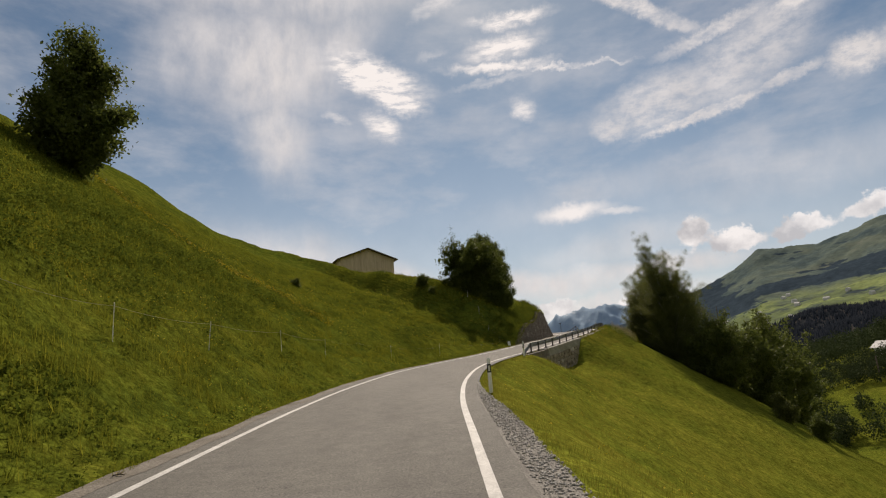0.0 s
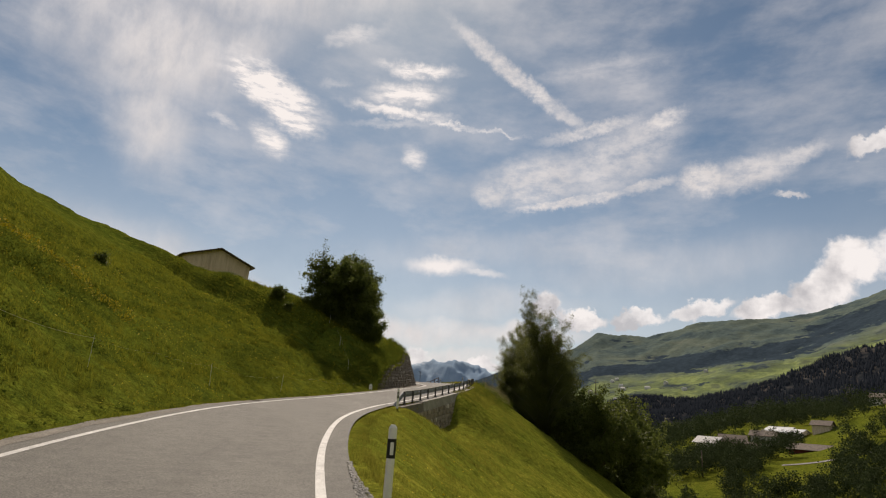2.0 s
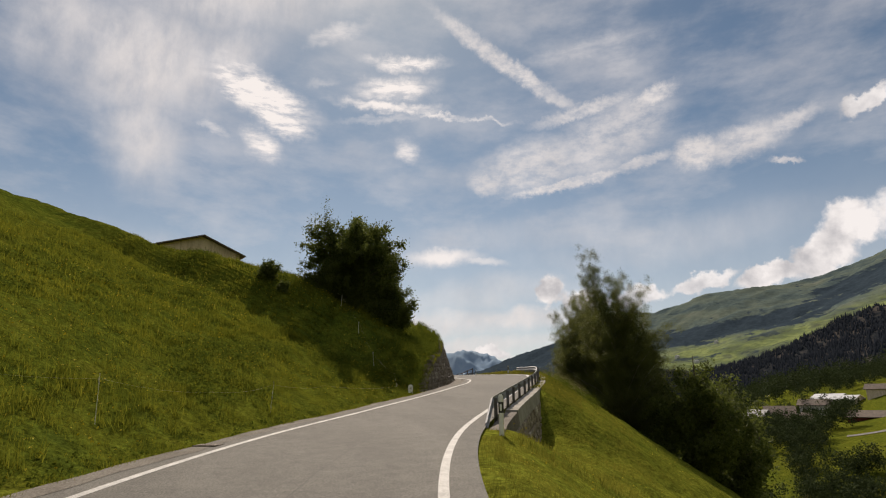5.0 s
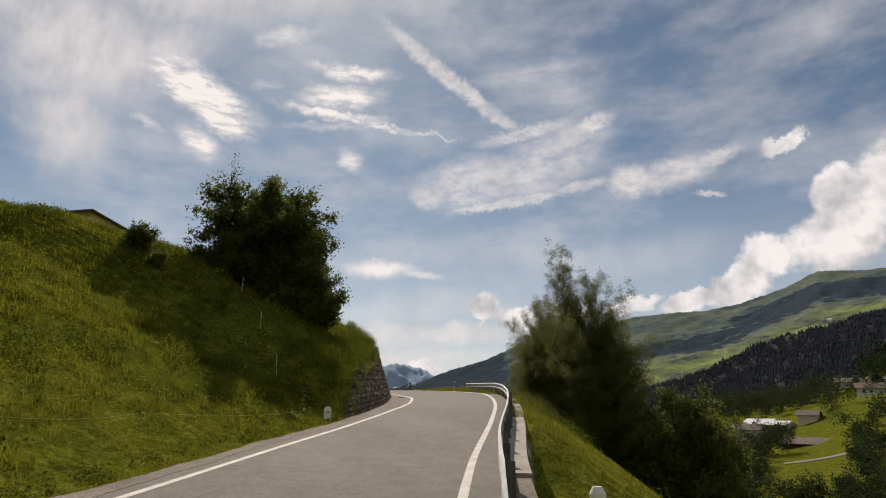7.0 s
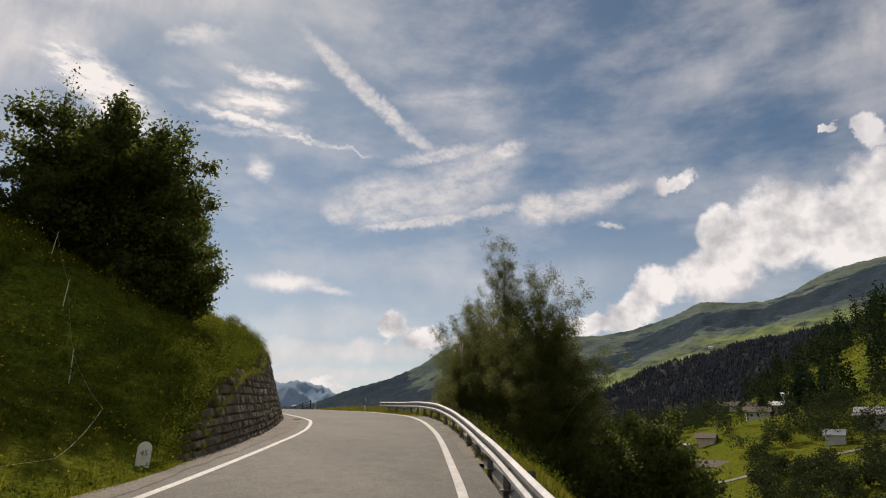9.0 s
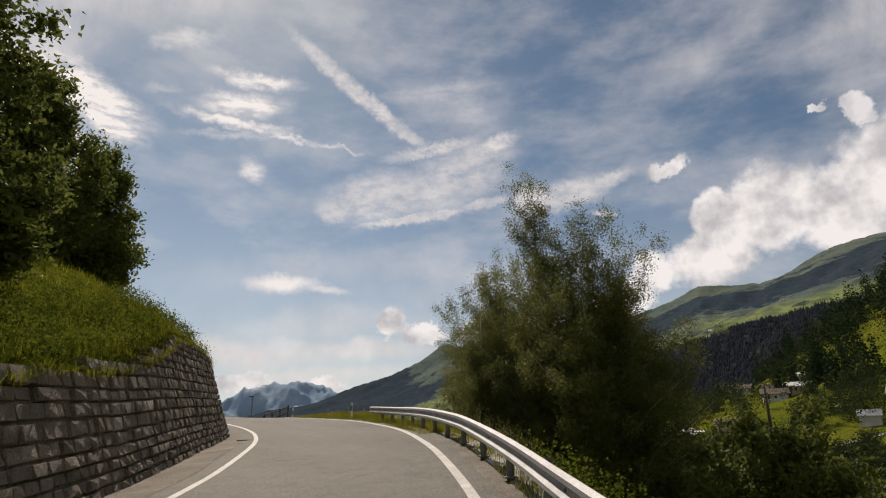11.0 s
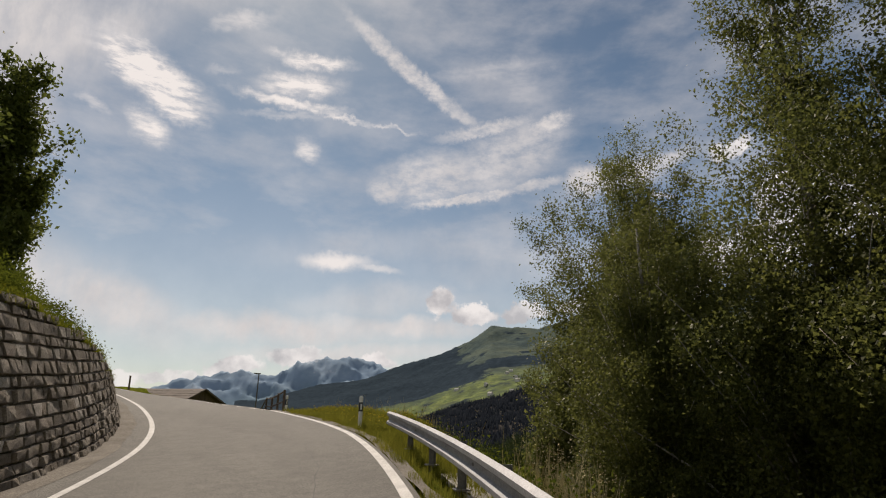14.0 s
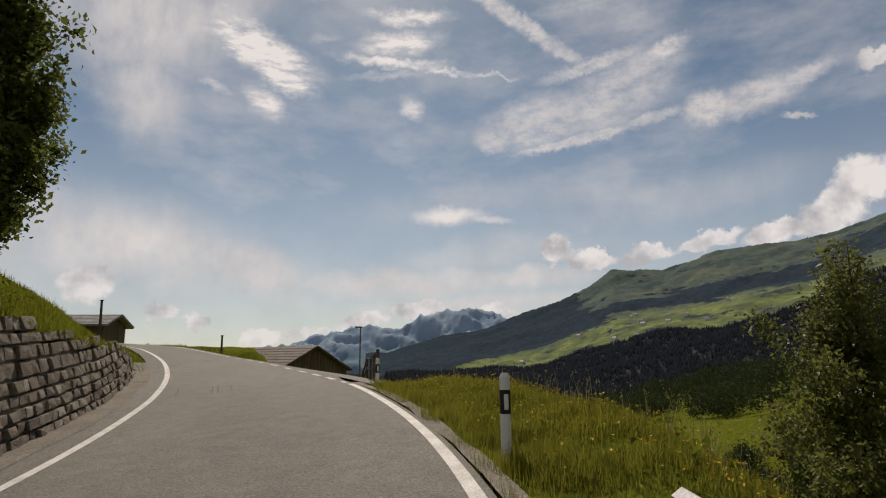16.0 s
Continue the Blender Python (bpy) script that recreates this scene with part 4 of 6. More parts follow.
# ---- guard rail ----
def offset_point(i, o, dz=0.0):
    return Vector((RL[i, 0] + RIGHT[i, 0] * o, RL[i, 1] + RIGHT[i, 1] * o, RL[i, 2] + BANK[i] * max(-3.4, min(3.4, o)) + dz))


def index_at(y):
    return int(np.abs(RL[:, 1] - y).argmin())


def profile_sweep(name, path, profile, material, parent, closed=True, label=""):
    """Sweeps a profile of (right, up) along points."""
    V, F, n = [], [], len(profile)
    for i, p in enumerate(path):
        d = (path[min(i + 1, len(path) - 1)] - path[max(i - 1, 0)])
        d.z = 0
        d.normalize()
        r = Vector((d.y, -d.x, 0))
        for a, b in profile:
            V.append(p + r * a + Vector((0, 0, b)))
    m = n if closed else n - 1
    for i in range(len(path) - 1):
        for k in range(m):
            F.append((i * n + k, i * n + (k + 1) % n, (i + 1) * n + (k + 1) % n, (i + 1) * n + k))
    if closed:
        F.append(tuple(range(n)))
        F.append(tuple(range((len(path) - 1) * n, len(path) * n))[::-1])
    return mesh_ob(name, V, F, material, parent, False, label)


RAIL_OFF = 0.56
W_PROFILE = [(0.0, -0.155), (-0.05, -0.12), (-0.05, -0.07), (0.0, -0.03), (0.0, 0.03), (-0.05, 0.07), (-0.05, 0.12), (0.0, 0.155),
             (0.006, 0.155), (-0.043, 0.118), (-0.043, 0.072), (0.006, 0.03), (0.006, -0.03), (-0.043, -0.072), (-0.043, -0.118), (0.006, -0.155)]


def guard_rail():
    root = new("guard_rail")
    a, b = index_at(42.4), index_at(82.0)
    path = []
    for k, i in enumerate(range(a, b + 1)):
        h = 0.5 - 0.55 * max(0.0, 1 - k / 4.0)
        path.append(offset_point(i, HALF[i] + RAIL_OFF, h))
    profile_sweep("rail_beam", path, W_PROFILE, STEEL, root, label="galvanised corrugated beam")
    for i in range(a + 4, b, 4):
        p = offset_point(i, HALF[i] + RAIL_OFF + 0.085, 0.2)
        spin = Matrix.Rotation(math.atan2(-TAN[i, 0], TAN[i, 1]), 4, "Z")
        post = part("rail_post", box(0.1, 0.012, 0.86, p, 0.003, spin), DARK_STEEL, root)
        part("flange", box(0.012, 0.07, 0.86, p + Vector((RIGHT[i, 0], RIGHT[i, 1], 0)) * 0.05, 0.003, spin), DARK_STEEL, post)
        part("foot_plate", box(0.2, 0.2, 0.02, p + Vector((0, 0, -0.14)), 0.004, spin), DARK_STEEL, post)
    for i in range(a + 6, b, 8):
        q = offset_point(i, HALF[i] + RAIL_OFF - 0.004, 0.5)
        for dz in (0.0,):
            part("bolt", box(0.02, 0.035, 0.035, q + Vector((0, 0, dz)), 0.006), DARK_STEEL, root)
    return tagged(root, "galvanised steel guard rail with dark posts along the valley side", "guard rail")


guard_rail()


# ---- junction, road edges ----
def wavy(i, seed, amount):
    return amount * (math.sin(i * 0.37 + seed) + 0.6 * math.sin(i * 0.91 + 2 * seed) + 0.4 * math.sin(i * 1.9 + 3 * seed)) / 2


def y_span(lo, hi):
    return index_at(lo), index_at(hi) + 1


def build_apron():
    lo, hi = y_span(94.5, 113.5)
    V, F = [], []
    for i in range(lo, hi):
        w = 4.5 * float(sstep(RL[i, 1], 94.5, 99.5) * (1 - sstep(RL[i, 1], 109.5, 113.5)))
        for t in (0.0, 0.5, 1.0):
            V.append(offset_point(i, HALF[i] + 0.50 + w * t, -0.012 - 0.15 * w * t))
    for k in range(hi - lo - 1):
        for c in (0, 1):
            F.append((3 * k + c, 3 * k + c + 1, 3 * k + c + 4, 3 * k + c + 3))
    tagged(mesh_ob("apron", V, F, ASPHALT, None, True), "grey asphalt apron of the side turning", "road", kind="structure")


build_apron()
a0, a1 = y_span(-4, 56.5)
edge = strip("dirt_edge", a0, a1, lambda i: -HALF[i] - 0.85 - wavy(i, 1, 0.12), lambda i: -HALF[i] - 0.42 - wavy(i, 2, 0.13), 0.006, MUD)
tagged(edge, "strip of brown dirt along the asphalt edge", "verge", kind="structure")
a0, a1 = y_span(56.5, 104)
edge = strip("dirt_edge", a0, a1, lambda i: -HALF[i] - float(wall_offset(RL[i, 1])) - 0.1, lambda i: -HALF[i] - 0.5 - wavy(i, 4, 0.08), 0.006, MUD)
tagged(edge, "strip of dry dirt at the foot of the stone wall", "verge", kind="structure")
a0, a1 = y_span(-4, 22)
edge = strip("gravel_shoulder", a0, a1, lambda i: HALF[i] + 0.46 + wavy(i, 5, 0.06), lambda i: HALF[i] + 0.5 + 0.46 * (1 - float(sstep(RL[i, 1], 13, 22))) + wavy(i, 6, 0.08), 0.004, GRAVEL)
tagged(edge, "grey gravel shoulder beside the road", "verge", kind="structure")
a0, a1 = y_span(56, 96)
edge = strip("dirt_edge", a0, a1, lambda i: HALF[i] + 0.36 - 0.18 * float(sstep(RL[i, 1], 72, 76)) + wavy(i, 7, 0.06), lambda i: HALF[i] + 0.70 - 0.3 * float(sstep(RL[i, 1], 72, 76)) + wavy(i, 8, 0.08), 0.004, MUD)
tagged(edge, "strip of brown dirt along the asphalt edge", "verge", kind="structure")


PEBBLE = two_tone("pebbles", 9.0, (0.20, 0.19, 0.175), (0.46, 0.44, 0.41), 60, 0.3, 0.9, 0.002)


def pebbles():
    rng = np.random.RandomState(5)
    n = 6000
    i = rng.randint(index_at(-3), index_at(22), n)
    o = HALF[i] + 0.50 + (0.08 + 0.42 * (1 - sstep(RL[i, 1], 13, 22))) * rng.rand(n)
    t = rng.rand(n)
    mid = RL[i, :3] * (1 - t[:, None]) + RL[i + 1, :3] * t[:, None]
    c = np.c_[mid[:, 0] + RIGHT[i, 0] * o, mid[:, 1] + RIGHT[i, 1] * o, mid[:, 2] + 0.006 + 0.006 * rng.rand(n)]
    r = 0.008 + 0.026 * rng.rand(n, 1) ** 2
    base = np.array([(1, 0, 0), (0, 1, 0), (-1, 0, 0), (0, -1, 0), (0, 0, 0.7), (0, 0, -0.7)])
    ang = rng.rand(n) * 6.28
    v = base[None] * (0.7 + 0.6 * rng.rand(n, 6, 1)) * r[:, None]
    x, y = v[..., 0] * np.cos(ang)[:, None] - v[..., 1] * np.sin(ang)[:, None], v[..., 0] * np.sin(ang)[:, None] + v[..., 1] * np.cos(ang)[:, None]
    v = np.stack([x, y, v[..., 2]], -1) + c[:, None]
    f = np.array([(0, 1, 4), (1, 2, 4), (2, 3, 4), (3, 0, 4), (1, 0, 5), (2, 1, 5), (3, 2, 5), (0, 3, 5)])
    ob = quick_mesh("loose_gravel", v.reshape(-1, 3), (np.arange(n)[:, None, None] * 6 + f[None]).reshape(-1, 3), PEBBLE)
    tagged(ob, "loose grey pebbles along the road edge", "gravel", kind="stuff")


pebbles()


def dashes():
    """Broken line across the mouth of the side turning."""
    s = 0.0
    for i in range(index_at(96.0), index_at(113.0)):
        s += 0.5
        if int(s / 0.5) % 4 < 2:
            strip("line_dash", i, i + 2, lambda k: HALF[k] - 0.08, lambda k: HALF[k] + 0.07, 0.005, PAINT, road)


dashes()
for lo, hi, off, amp, sd in ((20, 47, 0.35, 0.05, 1.0), (67, 74, 1.45, 0.10, 3.0), (76, 82, 1.25, 0.10, 4.0), (44, 48, -1.3, 0.12, 5.0)):
    b0, b1 = y_span(lo, hi)
    strip("tar_seam", b0, b1, lambda i: off + wavy(i, sd, amp) - 0.006, lambda i: off + wavy(i, sd, amp) + 0.006, 0.003, CRACK, road)


def patch_frame(i0, i1, o0, o1):
    for a, b, c, d in ((i0, i1 + 1, o0, o0 + 0.035), (i0, i1 + 1, o1 - 0.035, o1)):
        strip("patch_seam", a, b, lambda i: c, lambda i: d, 0.004, CRACK, road)
    for k in (i0, i1):
        p, q = offset_point(k, o0, 0.0045), offset_point(k, o1, 0.0045)
        d = (offset_point(k + 1, 0) - offset_point(k, 0)).normalized() * 0.035
        mesh_ob("patch_seam", [p, q, q + d, p + d], [(0, 1, 2, 3)], CRACK, road)


k0 = index_at(95.6)
patch_frame(k0, k0 + 3, -2.0, -1.1)
patch_frame(k0, k0 + 3, -1.0, -0.62)


def drain(x, y):
    j, u = near_road(np.array([x]), np.array([y]))
    j, u = int(j[0]), float(u[0])
    root = new("drain_grate")
    root.location = offset_point(j, u, 0.004)
    root.rotation_euler = (0, 0, math.atan2(-TAN[j, 0], TAN[j, 1]))
    bm = bmesh.new()
    for sx, sy, at in ((0.5, 0.05, (0, 0.21, 0)), (0.5, 0.05, (0, -0.21, 0)), (0.05, 0.37, (0.225, 0, 0)), (0.05, 0.37, (-0.225, 0, 0))):
        g = box(sx, sy, 0.03, at)
        me = bpy.data.meshes.new("tmp")
        g.to_mesh(me)
        g.free()
        bm.from_mesh(me)
        bpy.data.meshes.remove(me)
    part("grate_frame", bm, RUST, root)
    # thin black plate stands for the shade below the bars; no hole is modelled
    part("pit", box(0.42, 0.39, 0.01, (0, 0, -0.006)), BLACK, root, "black plate as painted shade under the bars")
    for k in range(7):
        part("grate_bar", box(0.036, 0.38, 0.024, (-0.18 + 0.06 * k, 0, 0.002)), RUST, root)
    tagged(root, "rusty iron drain grate set in the asphalt edge", "drain", group="drain grates")


drain(-1.25, 39.6)
drain(15.2, 76.9)


# ---- stone walls ----
def stone_meshes(n, seed, material):
    rng, out = random.Random(seed), []
    for k in range(n):
        j = lambda a: rng.uniform(-a, a)
        v = []
        for y, inset, a in ((-0.5, 0.0, 0.0), (0.3, 0.008, 0.014), (0.44, 0.06, 0.035)):
            for sx, sz in ((-1, -1), (1, -1), (1, 1), (-1, 1)):
                v.append((sx * (0.5 - inset * 0.8) + j(a), y + j(a * 2), sz * (0.5 - inset) + j(a * 1.2)))
        v.append((j(0.2), 0.47 + j(0.05), j(0.2)))
        f = [(8, 9, 12), (9, 10, 12), (10, 11, 12), (11, 8, 12)]
        for lay in (0, 4):
            for c in range(4):
                f.append((lay + c, lay + (c + 1) % 4, lay + 4 + (c + 1) % 4, lay + 4 + c))
        me = bpy.data.meshes.new("stone")
        me.from_pydata(v, [], f)
        me.materials.append(material)
        me.update()
        out.append((me, np.array(v), f))
    return out


STONES, PALE_STONES = stone_meshes(14, 3, STONE_PIECE), stone_meshes(10, 6, PALE_PIECE)


def stone_wall(owner, spots, near, limit, kinds, rest_mat):
    """spots: matrices of single stones; those for which near() holds become parts, the rest one joined part."""
    rng, V, F, used = random.Random(9), [], [], 0
    for m, key in spots:
        me, v, f = kinds[rng.randrange(len(kinds))]
        if used < limit and near(key):
            ob = new("stone", me)
            ob.parent = owner
            ob.matrix_local = m
            used += 1
        else:
            a = np.array(m)
            o = len(V)
            V += (v @ a[:3, :3].T + a[:3, 3]).tolist()
            F += [tuple(i + o for i in q) for q in f]
    if V:
        rest = mesh_ob("stones", V, F, rest_mat, owner)
        tagged(rest, "coursed grey-brown stones", kind="stuff")


def along(path):
    d = [0.0]
    for p, q in zip(path, path[1:]):
        d.append(d[-1] + (q - p).length)
    return d


def course_spots(path, height_at, tilt, facing, seed, low=0.19, high=0.31, short=0.22, long=0.52, sink=0.12):
    """Stones in courses over a foot line; facing +1 turns them to the line's right side."""
    rng, d, out = random.Random(seed), along(path), []
    top = max(height_at(p.y) for p in path)
    z = -sink
    while z < top:
        h = rng.uniform(low, high)
        s = -rng.uniform(0, 0.4)
        while s < d[-1]:
            w = rng.uniform(short, long)
            mid = s + w / 2
            if 0 < mid < d[-1]:
                k = max(i for i in range(len(d)) if d[i] <= mid)
                k = min(k, len(path) - 2)
                t = (mid - d[k]) / (d[k + 1] - d[k])
                p = path[k].lerp(path[k + 1], t)
                ax = (path[k + 1] - path[k]).normalized()
                side = Vector((ax.y, -ax.x, 0)) * facing
                if z + h * 0.3 < height_at(p.y):
                    zz = z + h / 2
                    dep = 0.34
                    at = p + Vector((0, 0, zz)) - side * (tilt * zz + dep / 2 - rng.uniform(-0.03, 0.045))
                    X = ax * (w - rng.uniform(0.012, 0.032))
                    hs = h * rng.uniform(0.93, 1.0)
                    Y = (side + Vector((0, 0, tilt))).normalized() * dep
                    Zv = X.normalized().cross(Y.normalized()) * (hs - 0.016)
                    if Zv.z < 0:
                        Zv = -Zv
                    m = Matrix(((X.x, Y.x, Zv.x, at.x), (X.y, Y.y, Zv.y, at.y), (X.z, Y.z, Zv.z, at.z), (0, 0, 0, 1)))
                    out.append((m, (p.y, zz)))
            s += w
        z += h
    return out


def left_wall():
    a, b = index_at(56.4), index_at(101.4)
    V, F, foot = [], [], []
    for i in range(a, b):
        h = max(float(left_wall_height(RL[i, 1])) - 0.3, 0.0)
        o = -HALF[i] - float(wall_offset(RL[i, 1])) - 0.07
        foot.append(offset_point(i, -HALF[i] - float(wall_offset(RL[i, 1])), 0))
        for off, z in ((o, -0.15), (o - BATTER * h, h), (o - BATTER * h - 0.5, h), (o - 1.2, -0.15)):
            V.append(offset_point(i, off, z))
    for k in range(b - a - 1):
        for c in range(3):
            F.append((k * 4 + c, k * 4 + c + 1, k * 4 + c + 5, k * 4 + c + 4))
    ob = mesh_ob("wall_hill", V, F, STONE)
    tagged(ob, "coursed dry-stone retaining wall at the foot of the hill", "wall", kind="structure")
    ys, hs = [RL[i, 1] for i in range(a, b)], [float(left_wall_height(RL[i, 1])) for i in range(a, b)]
    fy = [p.y for p in foot]
    spots = course_spots(foot, lambda y: float(np.interp(y, fy, hs)), BATTER, 1, 4)
    stone_wall(ob, spots, lambda key: 69 < key[0] < 92, 320, STONES, STONE_REST)


left_wall()


def right_wall():
    a, b = index_at(42.0), index_at(56.0)
    path = [offset_point(i, HALF[i] + 0.66, -0.05) for i in range(a, b)]
    ob = profile_sweep("wall_valley", path, [(0, 0), (0.42, 0), (0.64, -2.6), (0, -2.6)], STONE, None)
    tagged(ob, "rough stone retaining wall under the guard rail", "wall", kind="structure")
    foot = [offset_point(i, HALF[i] + 0.66 + 0.72, -2.62) for i in range(a, b)]
    stone_wall(ob, course_spots(foot, lambda y: 2.1, 0.085, 1, 14, 0.16, 0.34, 0.25, 0.6, 0.0), lambda key: 46 < key[0] < 54, 300, PALE_STONES, PALE_REST)
    # the near end of the wall
    e0, e1 = offset_point(a, HALF[a] + 0.66, -2.62), offset_point(a, HALF[a] + 1.38, -2.62)
    path = [offset_point(i, HALF[i] + 0.66, 0.0) for i in range(index_at(46.8), index_at(78.0))]
    profile_sweep("coping", path, [(0, -0.12), (0, 0.02), (0.44, 0.02), (0.50, -0.55), (0.3, -0.55), (0.3, -0.12)], CONCRETE, ob, label="pale concrete kerb")


right_wall()


# ---- things along the road ----
def ground_at(x, y):
    return float(ground_height(np.array([x]), np.array([y]))[0])


def kilometre_stone():
    root = new("kilometre_stone")
    z = ground_at(6.45, 56.9)
    root.location = (6.45, 56.9, z)
    root.rotation_euler = (0, 0, radians(-4))
    h = 2.38 - z
    bm = bmesh.new()
    front = [bm.verts.new((x, -0.09, y)) for x, y in [(-0.12, -0.2), (0.12, -0.2), (0.12, h - 0.12)] + [(0.12 * math.cos(a), h - 0.12 + 0.12 * math.sin(a)) for a in np.linspace(0.3, math.pi - 0.3, 9)] + [(-0.12, h - 0.12)]]
    f = bm.faces.new(front)
    r = bmesh.ops.extrude_face_region(bm, geom=[f])
    bmesh.ops.translate(bm, vec=(0, 0.18, 0), verts=[g for g in r["geom"] if isinstance(g, bmesh.types.BMVert)])
    bmesh.ops.recalc_face_normals(bm, faces=bm.faces)
    bmesh.ops.bevel(bm, geom=[e for e in bm.edges if abs(e.verts[0].co.y - e.verts[1].co.y) < 0.01], offset=0.015, segments=2, affect="EDGES")
    part("block", bm, WHITE, root)
    cu = bpy.data.curves.new("digits", "FONT")
    cu.body, cu.size, cu.extrude, cu.align_x = "45", 0.13, 0.003, "CENTER"
    tmp = bpy.data.objects.new("digits_tmp", cu)
    scene.collection.objects.link(tmp)
    me = bpy.data.meshes.new_from_object(tmp.evaluated_get(bpy.context.evaluated_depsgraph_get()))
    bpy.data.objects.remove(tmp)
    me.materials.clear()
    me.materials.append(FADED)
    ob = new("digits", me)
    ob.parent = root
    ob.matrix_local = pose(0, -0.092, h - 0.24, 90, 0, 0)
    tagged(ob, "faded grey number 45")
    tagged(root, "small rounded white stone with the number 45", "milestone")


kilometre_stone()


def pasture_fence():
    root = new("pasture_fence")
    line = [(-9.0, -3), (-8.9, 5), (-8.8, 11.5), (-8.4, 14.9), (-8.06, 20.2), (-7.4, 27), (-6.2, 31), (-5.1, 35), (-3.4, 38.8), (-1.6, 42.1), (-0.3, 45.3), (1.6, 48.5), (5.2, 53.6), (5.6, 57.5), (4.9, 60.4), (4.23, 63.4), (3.3, 67.2), (2.17, 71.0)]
    tops = []
    for k, (x, y) in enumerate(line):
        z = ground_at(x, y)
        tilt = (0.06 * math.sin(k * 2.1), 0.05 * math.cos(k * 1.7))
        top = Vector((x + tilt[0], y + tilt[1], z + (1.0 if y < 50 else 0.75)))
        thin = 0.5 if 30 < y < 59 else 1.0
        v, f = tube_points([(x, y, z - 0.15), top], [0.011 * thin, 0.009 * thin], 6)
        if 46 < y < 59 or (30 < y < 47 and k % 2):
            tops.append(top - Vector((0, 0, 0.16)))
            continue
        stake = mesh_ob("stake", v, f, WHITE, root)
        part("insulator", box(0.03, 0.03, 0.05, top - Vector((0, 0, 0.12)), 0.005), TWINE, stake, "cream insulator")
        tops.append(top - Vector((0, 0, 0.1)))
    for p, q in zip(tops, tops[1:]):
        pts = [p.lerp(q, t) - Vector((0, 0, 0.4 * t * (1 - t))) for t in np.linspace(0, 1, 8)]
        v, f = tube_points(pts, [0.0055 if q.y < 31 else 0.0018] * 8, 4)
        mesh_ob("twine", v, f, TWINE, root)
    tagged(root, "thin pasture fence with white stakes and cream twine", "fence")


pasture_fence()


# ---- buildings ----
def building(name, label, x, y, w, l, h, rise, yaw, wall_mat, roof_mat, over=0.5, sink=2.0, z=None, windows=(), planks=0, base=None, chimney=False, rows=0):
    """Gable house: w across the gable, l along the ridge (local y), the gable at -y in front."""
    root = new(name)
    z0 = ground_at(x, y) if z is None else z
    root.matrix_world = pose(x, y, z0, 0, 0, yaw)
    a, b = w / 2, l / 2
    v = [(-a, -b, -sink), (a, -b, -sink), (a, -b, h), (0, -b, h + rise), (-a, -b, h), (-a, b, -sink), (a, b, -sink), (a, b, h), (0, b, h + rise), (-a, b, h)]
    f = [(0, 1, 2, 3, 4), (6, 5, 9, 8, 7), (1, 6, 7, 2), (5, 0, 4, 9), (2, 7, 8, 3), (9, 4, 3, 8)]
    mesh_ob("wall", v, f, wall_mat, root)
    if base:
        part("plinth", box(w + 0.1, l + 0.1, base[0] + sink, (0, 0, (base[0] - sink) / 2)), base[1], root, "pale plastered base")
    if planks:
        n = int(w / planks)
        for k in range(n):
            px = -a + (k + 0.5) * w / n
            ph = h + rise * (1 - abs(px) / a) - 0.03
            part("plank", box(w / n - 0.03, 0.03, ph + sink, (px, -b - 0.015 - 0.006 * (k % 3), (ph - sink) / 2)), wall_mat, root)
    ln = math.hypot(a, rise)
    nx, nz = rise / ln, a / ln
    th = 0.14
    roof = None
    for sgn in (-1, 1):
        ex, ez = sgn * (a + over * a / ln), h - over * rise / ln
        q = [(0, h + rise + 0.02), (ex, ez + 0.02), (ex + sgn * nx * th, ez + 0.02 + nz * th), (0, h + rise + 0.02 + th / nz)]
        v = [(c[0], yy, c[1]) for yy in (-b - over, b + over) for c in q]
        roof = mesh_ob("roof", v, [(0, 1, 2, 3), (7, 6, 5, 4), (1, 5, 6, 2), (3, 2, 6, 7), (0, 4, 5, 1), (3, 7, 4, 0)], roof_mat, root)
        for r in range(rows):
            t0, t1 = r / rows, (r + 1) / rows
            pp = []
            for t, lift in ((t0, 0.02), (t1, 0.05)):
                pp.append((ex * t + sgn * nx * (th + lift), (h + rise) * (1 - t) + ez * t + nz * (th + lift) + 0.02))
            vv = [(c[0], yy, c[1]) for yy in (-b - over - 0.02, b + over + 0.02) for c in pp] + [(pp[1][0], yy, pp[1][1] - 0.05) for yy in (-b - over - 0.02, b + over + 0.02)]
            mesh_ob("roof_board", vv, [(0, 1, 3, 2), (1, 4, 5, 3)], roof_mat, roof)
    for side, u, zc, ww, wh in windows:
        if side == "front":
            at, sz = (u, -b - 0.03, zc), (ww, 0.06, wh)
        elif side == "right":
            at, sz = (a + 0.03, u, zc), (0.06, ww, wh)
        else:
            at, sz = (-a - 0.03, u, zc), (0.06, ww, wh)
        win = part("window", box(sz[0] + 0.12 * (sz[0] > 0.1), sz[1] + 0.12 * (sz[1] > 0.1), wh + 0.12, at), WHITE, root)
        part("pane", box(sz[0] + 0.03 * (sz[0] < 0.1), sz[1] + 0.03 * (sz[1] < 0.1), wh, at), GLASS_DARK, win)
    if chimney:
        part("chimney", box(0.6, 0.6, 1.4, (w * 0.18, l * 0.1, h + rise * 0.75 + 0.3), 0.03), PLASTER, root)
    return tagged(root, label, "building")


# the barn on the crest
building("barn", "weathered wooden barn with pale vertical planks on the crest", -15.4, 112.5, 10.4, 12.0, 1.7, 1.9, 24, WOOD, ROOF, 0.7, 4.0, 20.05, (), 0.32, None, False, 0)
